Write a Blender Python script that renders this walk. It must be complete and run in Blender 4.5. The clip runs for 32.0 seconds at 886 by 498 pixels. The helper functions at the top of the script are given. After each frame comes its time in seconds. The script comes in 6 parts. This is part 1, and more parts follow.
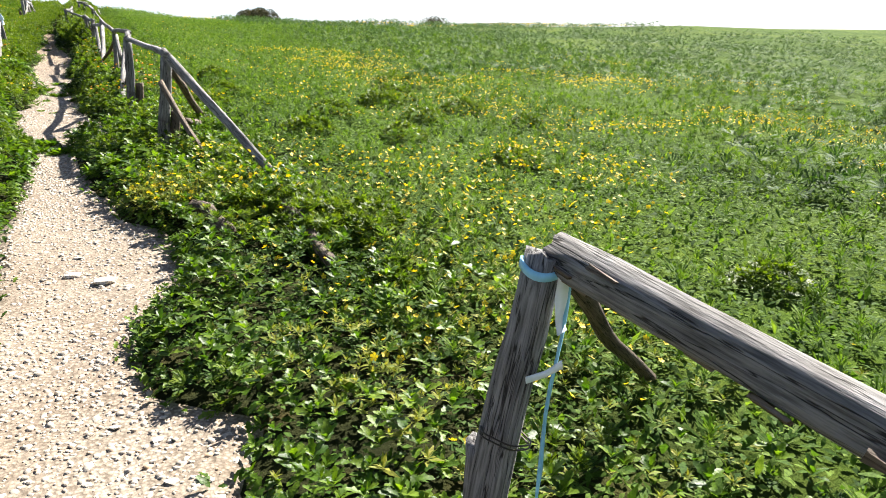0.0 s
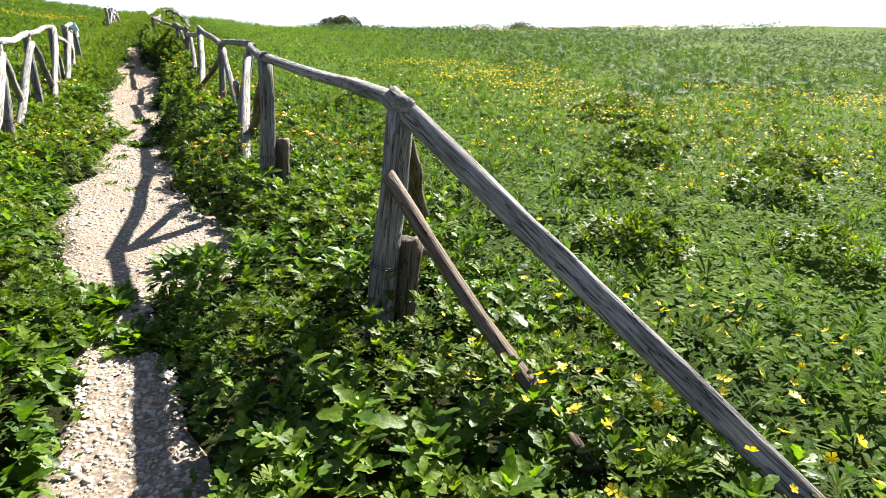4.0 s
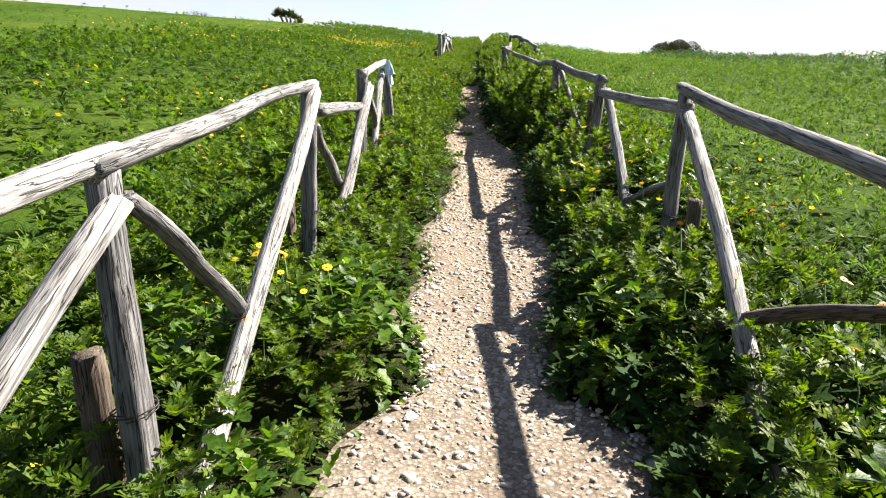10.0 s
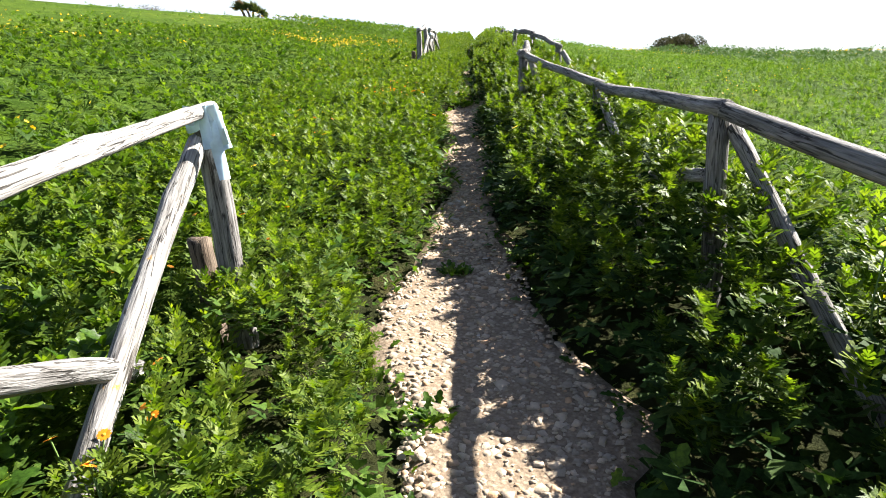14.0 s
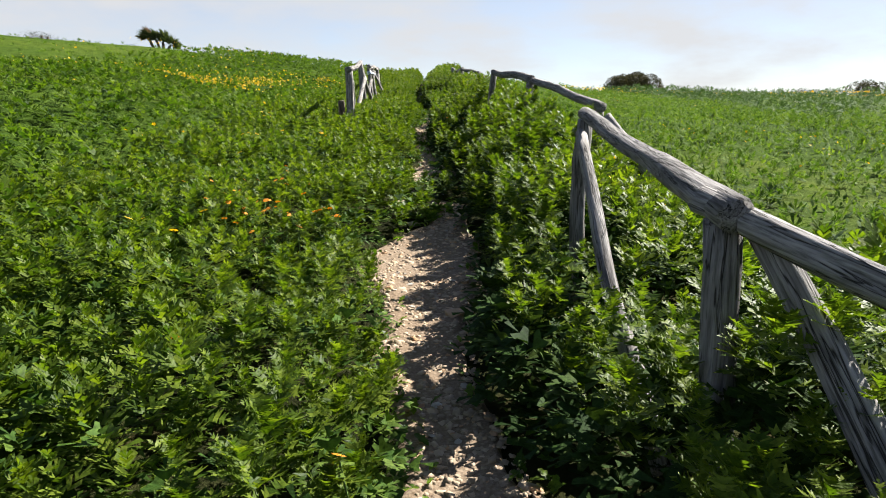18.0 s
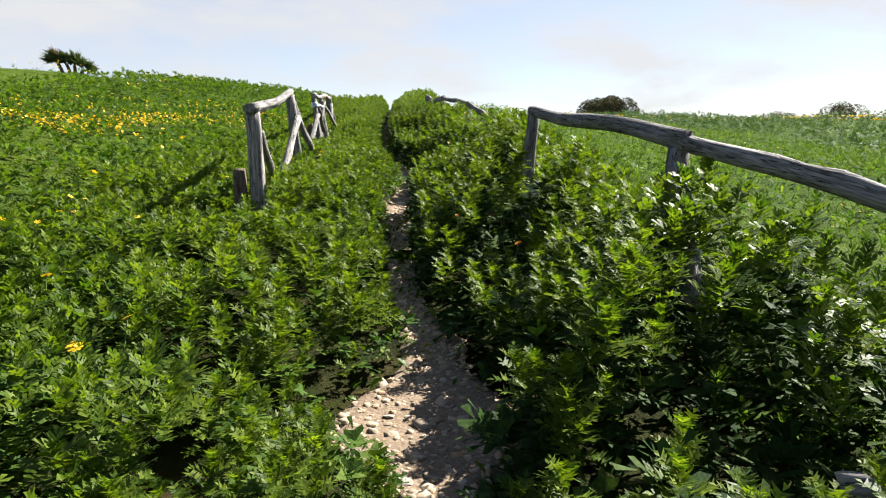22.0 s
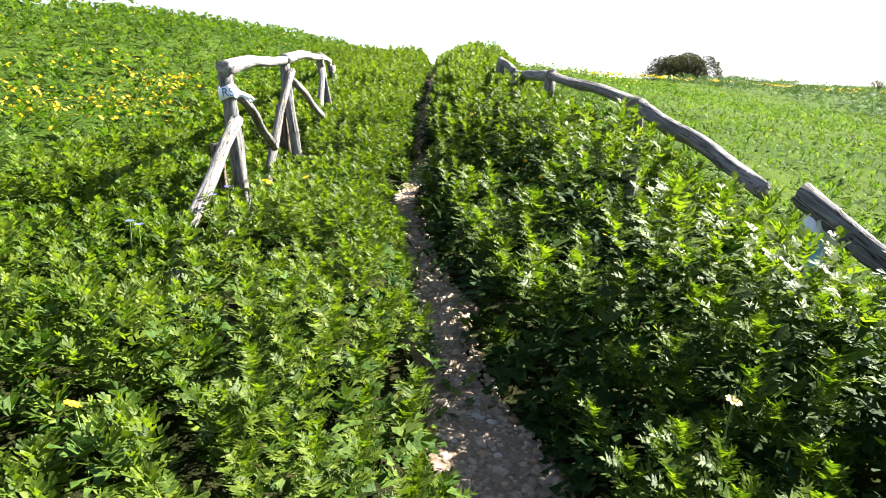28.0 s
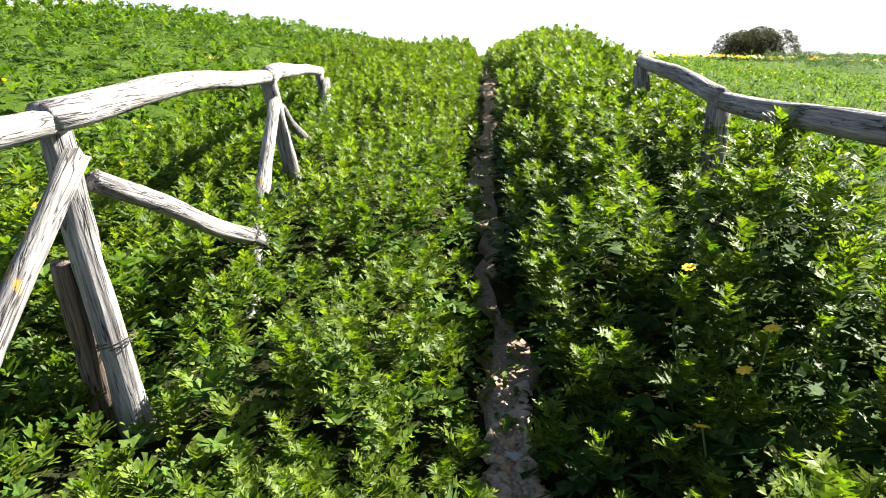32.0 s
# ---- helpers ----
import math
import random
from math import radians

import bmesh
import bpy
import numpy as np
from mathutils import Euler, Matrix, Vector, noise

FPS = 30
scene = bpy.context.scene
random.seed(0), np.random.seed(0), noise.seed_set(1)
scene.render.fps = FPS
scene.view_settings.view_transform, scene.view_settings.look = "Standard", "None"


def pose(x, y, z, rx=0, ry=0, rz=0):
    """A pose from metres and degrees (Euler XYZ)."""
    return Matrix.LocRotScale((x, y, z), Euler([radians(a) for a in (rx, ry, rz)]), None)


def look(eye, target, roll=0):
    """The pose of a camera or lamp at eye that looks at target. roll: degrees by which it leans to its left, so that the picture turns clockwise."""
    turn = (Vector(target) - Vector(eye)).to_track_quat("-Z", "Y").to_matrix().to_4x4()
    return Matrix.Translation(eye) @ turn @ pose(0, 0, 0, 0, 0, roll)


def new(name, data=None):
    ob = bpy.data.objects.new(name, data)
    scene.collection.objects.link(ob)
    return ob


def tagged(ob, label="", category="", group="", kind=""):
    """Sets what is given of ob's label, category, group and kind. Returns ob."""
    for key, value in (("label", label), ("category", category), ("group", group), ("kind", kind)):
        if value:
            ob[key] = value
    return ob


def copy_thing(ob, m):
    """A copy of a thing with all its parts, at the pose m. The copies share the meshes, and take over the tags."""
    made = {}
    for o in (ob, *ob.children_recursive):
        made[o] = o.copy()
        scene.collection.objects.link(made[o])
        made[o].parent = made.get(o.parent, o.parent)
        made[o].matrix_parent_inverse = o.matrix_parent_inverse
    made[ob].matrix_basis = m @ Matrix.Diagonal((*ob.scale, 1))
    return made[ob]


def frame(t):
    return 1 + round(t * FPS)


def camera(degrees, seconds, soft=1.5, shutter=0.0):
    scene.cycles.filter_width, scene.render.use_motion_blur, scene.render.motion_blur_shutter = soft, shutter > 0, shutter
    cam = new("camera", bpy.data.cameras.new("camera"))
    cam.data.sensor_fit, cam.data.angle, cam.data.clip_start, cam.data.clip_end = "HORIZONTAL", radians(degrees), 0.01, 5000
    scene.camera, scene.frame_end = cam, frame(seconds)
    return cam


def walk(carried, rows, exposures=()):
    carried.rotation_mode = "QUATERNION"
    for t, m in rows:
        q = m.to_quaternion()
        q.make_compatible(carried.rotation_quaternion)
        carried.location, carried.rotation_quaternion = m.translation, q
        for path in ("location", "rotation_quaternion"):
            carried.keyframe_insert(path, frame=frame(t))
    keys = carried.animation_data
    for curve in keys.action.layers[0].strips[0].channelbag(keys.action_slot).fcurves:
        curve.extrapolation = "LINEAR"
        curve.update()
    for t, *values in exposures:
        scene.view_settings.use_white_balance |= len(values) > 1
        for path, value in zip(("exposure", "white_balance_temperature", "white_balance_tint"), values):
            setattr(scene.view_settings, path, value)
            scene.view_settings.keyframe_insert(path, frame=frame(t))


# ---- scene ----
cam = camera(66.4, 32.0, 1.0)
PATH = [
    (0, (0.723, 2.365, 2.062), (1.647, 4.039, 1.475), -0.3),
    (0.5, (0.682, 2.993, 2.08), (1.679, 4.609, 1.45), -0.6),
    (1, (0.688, 3.661, 2.067), (1.573, 5.332, 1.416), 0.7),
    (1.5, (0.656, 4.341, 2.084), (1.498, 6.025, 1.408), -1.8),
    (2, (0.676, 5.008, 2.087), (1.416, 6.784, 1.542), -2.0),
    (2.5, (0.692, 5.685, 2.1), (1.369, 7.507, 1.628), -1.3),
    (4.5, (0.83, 8.335, 2.211), (1.595, 10.087, 1.624), -1.1),
    (5, (0.837, 9.008, 2.281), (1.522, 10.81, 1.75), 1.1),
    (5.5, (0.77, 9.687, 2.333), (1.473, 11.46, 1.731), 0.3),
    (6, (0.706, 10.373, 2.366), (1.235, 12.189, 1.715), 0.2),
    (6.5, (0.566, 11.096, 2.4), (1.075, 12.918, 1.751), -0.3),
    (7, (0.516, 11.735, 2.428), (1.012, 13.596, 1.888), 1.2),
    (7.5, (0.478, 12.412, 2.472), (0.585, 14.347, 1.978), 1.6),
    (8, (0.435, 13.089, 2.518), (0.469, 15.002, 1.937), 0.0),
    (8.5, (0.486, 13.793, 2.539), (0.476, 15.713, 1.978), -0.4),
    (9, (0.485, 14.481, 2.551), (0.5, 16.409, 2.02), 0.8),
    (9.5, (0.503, 15.178, 2.594), (0.599, 17.119, 2.122), 0.1),
    (10, (0.513, 15.905, 2.632), (0.465, 17.842, 2.134), -0.2),
    (10.5, (0.468, 16.612, 2.697), (0.534, 18.531, 2.136), -0.7),
    (11, (0.497, 17.325, 2.729), (0.513, 19.241, 2.155), 0.1),
    (11.5, (0.492, 17.996, 2.729), (0.517, 19.908, 2.143), -0.7),
    (12, (0.551, 18.68, 2.775), (0.619, 20.621, 2.297), -1.5),
    (12.5, (0.599, 19.357, 2.849), (0.555, 21.311, 2.427), -0.0),
    (13, (0.589, 20.042, 2.915), (0.627, 21.98, 2.422), -1.1),
    (13.5, (0.608, 20.748, 2.915), (0.613, 22.664, 2.341), 0.4),
    (14, (0.581, 21.457, 2.922), (0.558, 23.391, 2.412), -0.6),
    (14.5, (0.589, 22.148, 2.961), (0.61, 24.091, 2.49), -1.0),
    (16.5, (0.481, 24.84, 3.163), (0.373, 26.795, 2.756), -0.9),
    (17, (0.503, 25.485, 3.203), (0.555, 27.455, 2.86), -1.0),
    (17.5, (0.539, 26.122, 3.239), (0.535, 28.092, 2.893), -0.7),
    (18, (0.568, 26.738, 3.294), (0.704, 28.689, 2.874), -0.1),
    (18.5, (0.635, 27.332, 3.331), (0.614, 29.287, 2.914), 0.7),
    (19, (0.641, 27.943, 3.331), (0.675, 29.903, 2.935), 1.1),
    (19.5, (0.663, 28.547, 3.344), (0.723, 30.503, 2.934), -1.0),
    (20, (0.664, 29.17, 3.415), (0.652, 31.121, 2.974), -1.3),
    (20.5, (0.652, 29.805, 3.489), (0.828, 31.729, 2.973), -0.4),
    (21, (0.676, 30.441, 3.537), (0.826, 32.381, 3.075), -0.0),
    (21.5, (0.66, 31.081, 3.58), (0.823, 33.041, 3.219), 0.1),
    (22, (0.677, 31.69, 3.634), (0.917, 33.644, 3.278), -0.6),
    (22.5, (0.733, 32.313, 3.698), (0.878, 34.262, 3.274), 0.5),
    (23, (0.749, 32.972, 3.728), (0.916, 34.89, 3.185), 0.3),
    (23.5, (0.811, 33.605, 3.746), (0.858, 35.542, 3.251), -0.6),
    (24, (0.826, 34.207, 3.778), (0.869, 36.151, 3.313), 0.2),
    (24.5, (0.799, 34.809, 3.872), (1.023, 36.736, 3.386), -0.0),
    (25, (0.862, 35.455, 3.94), (0.932, 37.4, 3.48), -0.6),
    (25.5, (0.898, 36.087, 3.962), (0.978, 38.04, 3.535), -1.6),
    (27.5, (1.0, 38.505, 4.074), (1.18, 40.401, 3.464), -0.3),
    (28, (1.023, 39.111, 4.182), (1.164, 41.041, 3.676), 2.0),
    (28.5, (1.037, 39.698, 4.279), (1.263, 41.612, 3.744), 1.2),
    (29, (1.079, 40.308, 4.323), (1.175, 42.241, 3.82), 2.9),
    (29.5, (1.09, 40.89, 4.324), (1.172, 42.823, 3.817), 3.4),
    (30, (1.127, 41.468, 4.316), (1.061, 43.398, 3.794), 1.5),
    (30.5, (1.12, 42.027, 4.336), (1.013, 43.943, 3.772), 1.4),
    (31, (1.064, 42.611, 4.386), (1.115, 44.527, 3.815), 0.6),
    (31.5, (1.072, 43.205, 4.392), (0.999, 45.121, 3.825), -0.2),
    (32, (1.034, 43.791, 4.393), (1.046, 45.715, 3.851), -0.6),
]
EXPOSURES = [(0.0, 2.19), (1.0, 2.02), (2.0, 2.06), (5.0, 2.30), (6.0, 2.29), (7.0, 2.55), (8.0, 1.83), (9.0, 2.04), (10.0, 2.07), (11.0, 2.11), (12.0, 2.31), (13.0, 1.79), (14.0, 2.35), (17.0, 2.14), (18.0, 1.74), (19.0, 1.62), (20.0, 1.92), (21.0, 2.14),
             (22.0, 1.84), (23.0, 1.91), (24.0, 2.36), (25.0, 1.91), (28.0, 2.72), (29.0, 2.11), (30.0, 2.12), (31.0, 2.67), (32.0, 2.66)]
walk(cam, [(t, look(eye, target, roll)) for t, eye, target, roll in PATH], EXPOSURES)
CLOUD = 4.7

# world: pale sky with thin cloud, sun to the right and ahead
w = bpy.data.worlds.new("sky")
scene.world = w
w.use_nodes = True
nt = w.node_tree
nt.nodes.clear()
sky = nt.nodes.new("ShaderNodeTexSky")
sky.sky_type = "NISHITA"
sky.sun_disc = False
sky.sun_elevation = radians(40)
sky.sun_rotation = radians(57)
sky.air_density, sky.dust_density, sky.ozone_density = 0.6, 0.3, 1.5
coord = nt.nodes.new("ShaderNodeTexCoord")
mapping = nt.nodes.new("ShaderNodeMapping")
mapping.inputs["Scale"].default_value = (2.2, 2.2, 7.0)
mapping.inputs["Location"].default_value = (0.3, 0.8, 0.1)
cloud = nt.nodes.new("ShaderNodeTexNoise")
cloud.inputs["Scale"].default_value = 2.0
cloud.inputs["Detail"].default_value = 7.0
cloud.inputs["Roughness"].default_value = 0.55
ramp = nt.nodes.new("ShaderNodeValToRGB")
ramp.color_ramp.elements[0].position = 0.36
ramp.color_ramp.elements[1].position = 0.62
ramp.color_ramp.elements[0].color = (0.52, 0.52, 0.52, 1)
ramp.color_ramp.elements[1].color = (0.95, 0.95, 0.95, 1)
mix = nt.nodes.new("ShaderNodeMix")
mix.data_type = "RGBA"
mix.inputs["B"].default_value = (CLOUD * 0.98, CLOUD * 0.985, CLOUD * 1.0, 1)
bg = nt.nodes.new("ShaderNodeBackground")
bg.inputs["Strength"].default_value = 0.05
out = nt.nodes.new("ShaderNodeOutputWorld")
nt.links.new(coord.outputs["Generated"], mapping.inputs["Vector"])
nt.links.new(mapping.outputs["Vector"], cloud.inputs["Vector"])
nt.links.new(cloud.outputs["Fac"], ramp.inputs["Fac"])
height = nt.nodes.new("ShaderNodeSeparateXYZ")
haze = nt.nodes.new("ShaderNodeMapRange")
haze.interpolation_type = "SMOOTHSTEP"
haze.inputs["From Min"].default_value, haze.inputs["From Max"].default_value = 0.15, 0.42
haze.inputs["To Min"].default_value, haze.inputs["To Max"].default_value = 1.0, 0.10
thin_cloud = nt.nodes.new("ShaderNodeMath")
thin_cloud.operation = "MULTIPLY"
nt.links.new(coord.outputs["Generated"], height.inputs[0])
nt.links.new(height.outputs["Z"], haze.inputs["Value"])
nt.links.new(ramp.outputs["Color"], thin_cloud.inputs[0])
nt.links.new(haze.outputs[0], thin_cloud.inputs[1])
nt.links.new(thin_cloud.outputs[0], mix.inputs["Factor"])
nt.links.new(sky.outputs["Color"], mix.inputs["A"])
nt.links.new(mix.outputs["Result"], bg.inputs["Color"])
nt.links.new(bg.outputs["Background"], out.inputs["Surface"])
sun = new("sun", bpy.data.lights.new("sun", "SUN"))
sun.data.energy = 5.0
sun.data.angle = radians(0.55)
sun.data.color = (1.0, 0.95, 0.86)
sun.matrix_world = look((6.4, 4.2, 6.4), (0, 0, 0))

# ---- materials ----


def material(name):
    m = bpy.data.materials.new(name)
    m.use_nodes = True
    t = m.node_tree
    b = t.nodes["Principled BSDF"]
    return m, t, b


def noise_node(t, vec, scale, detail=4.0, rough=0.6):
    n = t.nodes.new("ShaderNodeTexNoise")
    n.inputs["Scale"].default_value = scale
    n.inputs["Detail"].default_value = detail
    n.inputs["Roughness"].default_value = rough
    if vec:
        t.links.new(vec, n.inputs["Vector"])
    return n.outputs["Fac"]


def ramp_node(t, fac, stops):
    r = t.nodes.new("ShaderNodeValToRGB")
    els = r.color_ramp.elements
    while len(els) < len(stops):
        els.new(0.5)
    for e, (p, c) in zip(els, stops):
        e.position, e.color = p, (*c, 1)
    t.links.new(fac, r.inputs["Fac"])
    return r.outputs["Color"]


def mix_node(t, fac, a, b, blend="MIX"):
    n = t.nodes.new("ShaderNodeMix")
    n.data_type, n.blend_type = "RGBA", blend
    for key, v in (("Factor", fac), ("A", a), ("B", b)):
        if isinstance(v, (int, float)):
            n.inputs[key].default_value = v
        elif isinstance(v, tuple):
            n.inputs[key].default_value = (*v, 1)
        else:
            t.links.new(v, n.inputs[key])
    return n.outputs["Result"]


def bump_node(t, b, height, strength=0.5, distance=0.01):
    n = t.nodes.new("ShaderNodeBump")
    n.inputs["Strength"].default_value = strength
    n.inputs["Distance"].default_value = distance
    t.links.new(height, n.inputs["Height"])
    t.links.new(n.outputs["Normal"], b.inputs["Normal"])


def coords(t, kind="Object", scale=None):
    c = t.nodes.new("ShaderNodeTexCoord").outputs[kind]
    if scale:
        m = t.nodes.new("ShaderNodeMapping")
        m.inputs["Scale"].default_value = scale
        t.links.new(c, m.inputs["Vector"])
        return m.outputs["Vector"]
    return c


def island(t):
    return t.nodes.new("ShaderNodeNewGeometry").outputs["Random Per Island"]


def chance(t):
    return t.nodes.new("ShaderNodeObjectInfo").outputs["Random"]


def wood_material(name, dark, mid, pale, lichen=0.0):
    m, t, b = material(name)
    r = chance(t)
    g1 = noise_node(t, coords(t, "Object", (46, 46, 2.2)), 1.0, 5, 0.65)
    g2 = noise_node(t, coords(t, "Object", (170, 170, 9)), 1.0, 3, 0.6)
    lines = noise_node(t, coords(t, "Object", (34, 34, 1.8)), 1.0, 3, 0.55)
    spot = coords(t, "Object", (9, 9, 6))
    col = ramp_node(t, g1, [(0.28, dark), (0.40, mid), (0.66, pale)])
    streak = ramp_node(t, g2, [(0.36, (0.36, 0.34, 0.32)), (0.56, (1.04, 1.02, 1.0))])
    col = mix_node(t, 0.75, col, streak, "MULTIPLY")
    crack = ramp_node(t, lines, [(0.455, (1, 1, 1)), (0.468, (0.10, 0.09, 0.08)), (0.478, (0.10, 0.09, 0.08)), (0.49, (1, 1, 1))])
    col = mix_node(t, 0.9, col, crack, "MULTIPLY")
    tone = ramp_node(t, r, [(0.0, (0.74, 0.73, 0.72)), (1.0, (1.12, 1.10, 1.07))])
    col = mix_node(t, 1.0, col, tone, "MULTIPLY")
    damp = ramp_node(t, noise_node(t, spot, 0.5, 3), [(0.35, (0.52, 0.47, 0.43)), (0.6, (1, 1, 1))])
    col = mix_node(t, 0.6, col, damp, "MULTIPLY")
    if lichen:
        f = ramp_node(t, noise_node(t, spot, 1.3, 5, 0.7), [(0.66 - 0.1 * lichen, (0, 0, 0)), (0.72 - 0.1 * lichen, (1, 1, 1))])
        col = mix_node(t, f, col, (0.42, 0.22, 0.03))
    t.links.new(col, b.inputs["Base Color"])
    b.inputs["Roughness"].default_value = 0.85
    b.inputs["Specular IOR Level"].default_value = 0.25
    both = mix_node(t, 0.6, g1, crack, "MULTIPLY")
    bump_node(t, b, both, 1.0, 0.012)
    return m


WOOD_POST = wood_material("weathered grey wood", (0.048, 0.047, 0.048), (0.188, 0.187, 0.192), (0.347, 0.345, 0.353))
WOOD_RAIL = wood_material("bleached rail wood", (0.093, 0.090, 0.089), (0.278, 0.277, 0.278), (0.405, 0.404, 0.407))
WOOD_BRACE = wood_material("bleached brace wood", (0.084, 0.082, 0.080), (0.270, 0.268, 0.268), (0.396, 0.396, 0.398), 0.45)
WOOD_BROWN = wood_material("brown barked wood", (0.026, 0.020, 0.015), (0.112, 0.086, 0.065), (0.215, 0.176, 0.142))


def leaf_material(name, low, mid, high, glow, gloss=0.35, rough=0.42, thin=0.36):
    m, t, b = material(name)
    p = coords(t, "Object")
    r = island(t)
    col = ramp_node(t, r, [(0.0, low), (0.5, mid), (1.0, high)])
    patch = ramp_node(t, noise_node(t, p, 0.9, 4), [(0.3, (0.72, 0.78, 0.7)), (0.7, (1.2, 1.1, 1.0))])
    col = mix_node(t, 0.8, col, patch, "MULTIPLY")
    fleck = noise_node(t, p, 55, 3, 0.7)
    col = mix_node(t, 0.85, col, ramp_node(t, fleck, [(0.36, (0.52, 0.55, 0.50)), (0.52, (1.0, 1.0, 1.0)), (0.66, (1.42, 1.36, 1.3))]), "MULTIPLY")
    t.links.new(col, b.inputs["Base Color"])
    bump_node(t, b, fleck, 0.5, 0.006)
    b.inputs["Roughness"].default_value = rough
    b.inputs["Specular IOR Level"].default_value = gloss
    through_leaf = t.nodes.new("ShaderNodeBsdfTranslucent")
    warm = mix_node(t, 1.0, col, glow, "MULTIPLY")
    t.links.new(warm, through_leaf.inputs["Color"])
    add = t.nodes.new("ShaderNodeMixShader")
    add.inputs[0].default_value = thin
    t.links.new(b.outputs[0], add.inputs[1])
    t.links.new(through_leaf.outputs[0], add.inputs[2])
    t.links.new(add.outputs[0], t.nodes["Material Output"].inputs["Surface"])
    return m


LEAF_FEATHER = leaf_material("feathery daisy leaves", (0.033, 0.066, 0.010), (0.076, 0.121, 0.015), (0.136, 0.184, 0.027), (1.75, 1.9, 0.4), 0.08, 0.42)
LEAF_MEADOW = leaf_material("meadow daisy leaves", (0.026, 0.058, 0.011), (0.060, 0.106, 0.017), (0.108, 0.160, 0.027), (1.6, 1.8, 0.4), 0.06, 0.5)
LEAF_BROAD = leaf_material("broad glossy leaves", (0.027, 0.065, 0.008), (0.064, 0.121, 0.012), (0.118, 0.182, 0.021), (1.6, 1.8, 0.4), 0.15, 0.40)
LEAF_FIELD = leaf_material("field herbs", (0.036, 0.076, 0.016), (0.076, 0.138, 0.027), (0.134, 0.200, 0.042), (1.5, 1.6, 0.5), 0.04, 0.65)
# undergrowth leaves of the right bank, darkened so their colour holds its shade
LEAF_BANK_SHADE = leaf_material("bank leaves with painted shade", (0.014, 0.034, 0.009), (0.026, 0.056, 0.012), (0.045, 0.074, 0.018), (1.3, 1.4, 0.6), 0.05, 0.65, 0.12)
LEAF_SLOPE = leaf_material("slope bank leaves with painted shade", (0.028, 0.064, 0.021), (0.050, 0.098, 0.031), (0.078, 0.128, 0.043), (1.4, 1.5, 0.6), 0.05, 0.65, 0.25)
LEAF_UNDER = leaf_material("older herb leaves", (0.027, 0.062, 0.012), (0.052, 0.100, 0.018), (0.086, 0.132, 0.026), (1.4, 1.5, 0.5), 0.06, 0.6, 0.2)
LEAF_DRY = leaf_material("yellowing herbs", (0.105, 0.155, 0.025), (0.17, 0.20, 0.034), (0.24, 0.24, 0.048), (1.5, 1.5, 0.7), 0.10, 0.6)
LEAF_DARK = leaf_material("dark bank leaves with painted shade", (0.020, 0.022, 0.012), (0.034, 0.036, 0.018), (0.055, 0.052, 0.03), (1.2, 1.2, 0.9), 0.1, 0.7)
LEAF_DEAD = leaf_material("dry palm leaves", (0.07, 0.05, 0.035), (0.12, 0.085, 0.06), (0.19, 0.14, 0.10), (1.2, 1.1, 0.9), 0.1, 0.7)
LEAF_PALM = leaf_material("palm leaves", (0.03, 0.045, 0.018), (0.05, 0.07, 0.028), (0.09, 0.10, 0.05), (1.4, 1.5, 0.8))


def petal_material(name, a, c):
    m, t, b = material(name)
    col = ramp_node(t, island(t), [(0.0, a), (1.0, c)])
    t.links.new(col, b.inputs["Base Color"])
    b.inputs["Roughness"].default_value = 0.6
    tr = t.nodes.new("ShaderNodeBsdfTranslucent")
    t.links.new(col, tr.inputs["Color"])
    add = t.nodes.new("ShaderNodeMixShader")
    add.inputs[0].default_value = 0.35
    t.links.new(b.outputs[0], add.inputs[1])
    t.links.new(tr.outputs[0], add.inputs[2])
    t.links.new(add.outputs[0], t.nodes["Material Output"].inputs["Surface"])
    return m


PETAL_PALE = petal_material("pale yellow petals", (0.58, 0.42, 0.003), (0.68, 0.52, 0.01))
PETAL_GOLD = petal_material("golden petals", (0.68, 0.40, 0.004), (0.78, 0.52, 0.01))
PETAL_ORANGE = petal_material("orange petals", (0.66, 0.18, 0.004), (0.74, 0.29, 0.006))
PETAL_BLUE = petal_material("blue violet petals", (0.10, 0.12, 0.55), (0.16, 0.18, 0.70))


def plain(name, c, rough=0.6, metal=0.0, vary=0.15, size=20):
    m, t, b = material(name)
    f = noise_node(t, coords(t), size, 4)
    lo = tuple(v * (1 - vary) for v in c)
    hi = tuple(min(v * (1 + vary), 1) for v in c)
    t.links.new(ramp_node(t, f, [(0.3, lo), (0.7, hi)]), b.inputs["Base Color"])
    b.inputs["Roughness"].default_value, b.inputs["Metallic"].default_value = rough, metal
    bump_node(t, b, f, 0.3, 0.004)
    return m


STEM = plain("green stem", (0.10, 0.17, 0.04))
DISC = plain("flower disc", (0.62, 0.36, 0.02), 0.8)
WIRE = plain("rusty wire", (0.05, 0.04, 0.035), 0.6, 0.5)
TAPE_WHITE = plain("white plastic tape", (0.72, 0.76, 0.80), 0.35, 0, 0.12, 12)
TAPE_BLUE = plain("pale blue plastic tape", (0.22, 0.48, 0.66), 0.35, 0, 0.2, 12)
INK = plain("blue ink", (0.02, 0.12, 0.36), 0.5)
RAG = plain("pale blue plastic rag", (0.50, 0.64, 0.72), 0.5, 0, 0.3, 9)
LITTER = plain("dirty white plastic", (0.66, 0.62, 0.55), 0.5, 0, 0.25, 8)


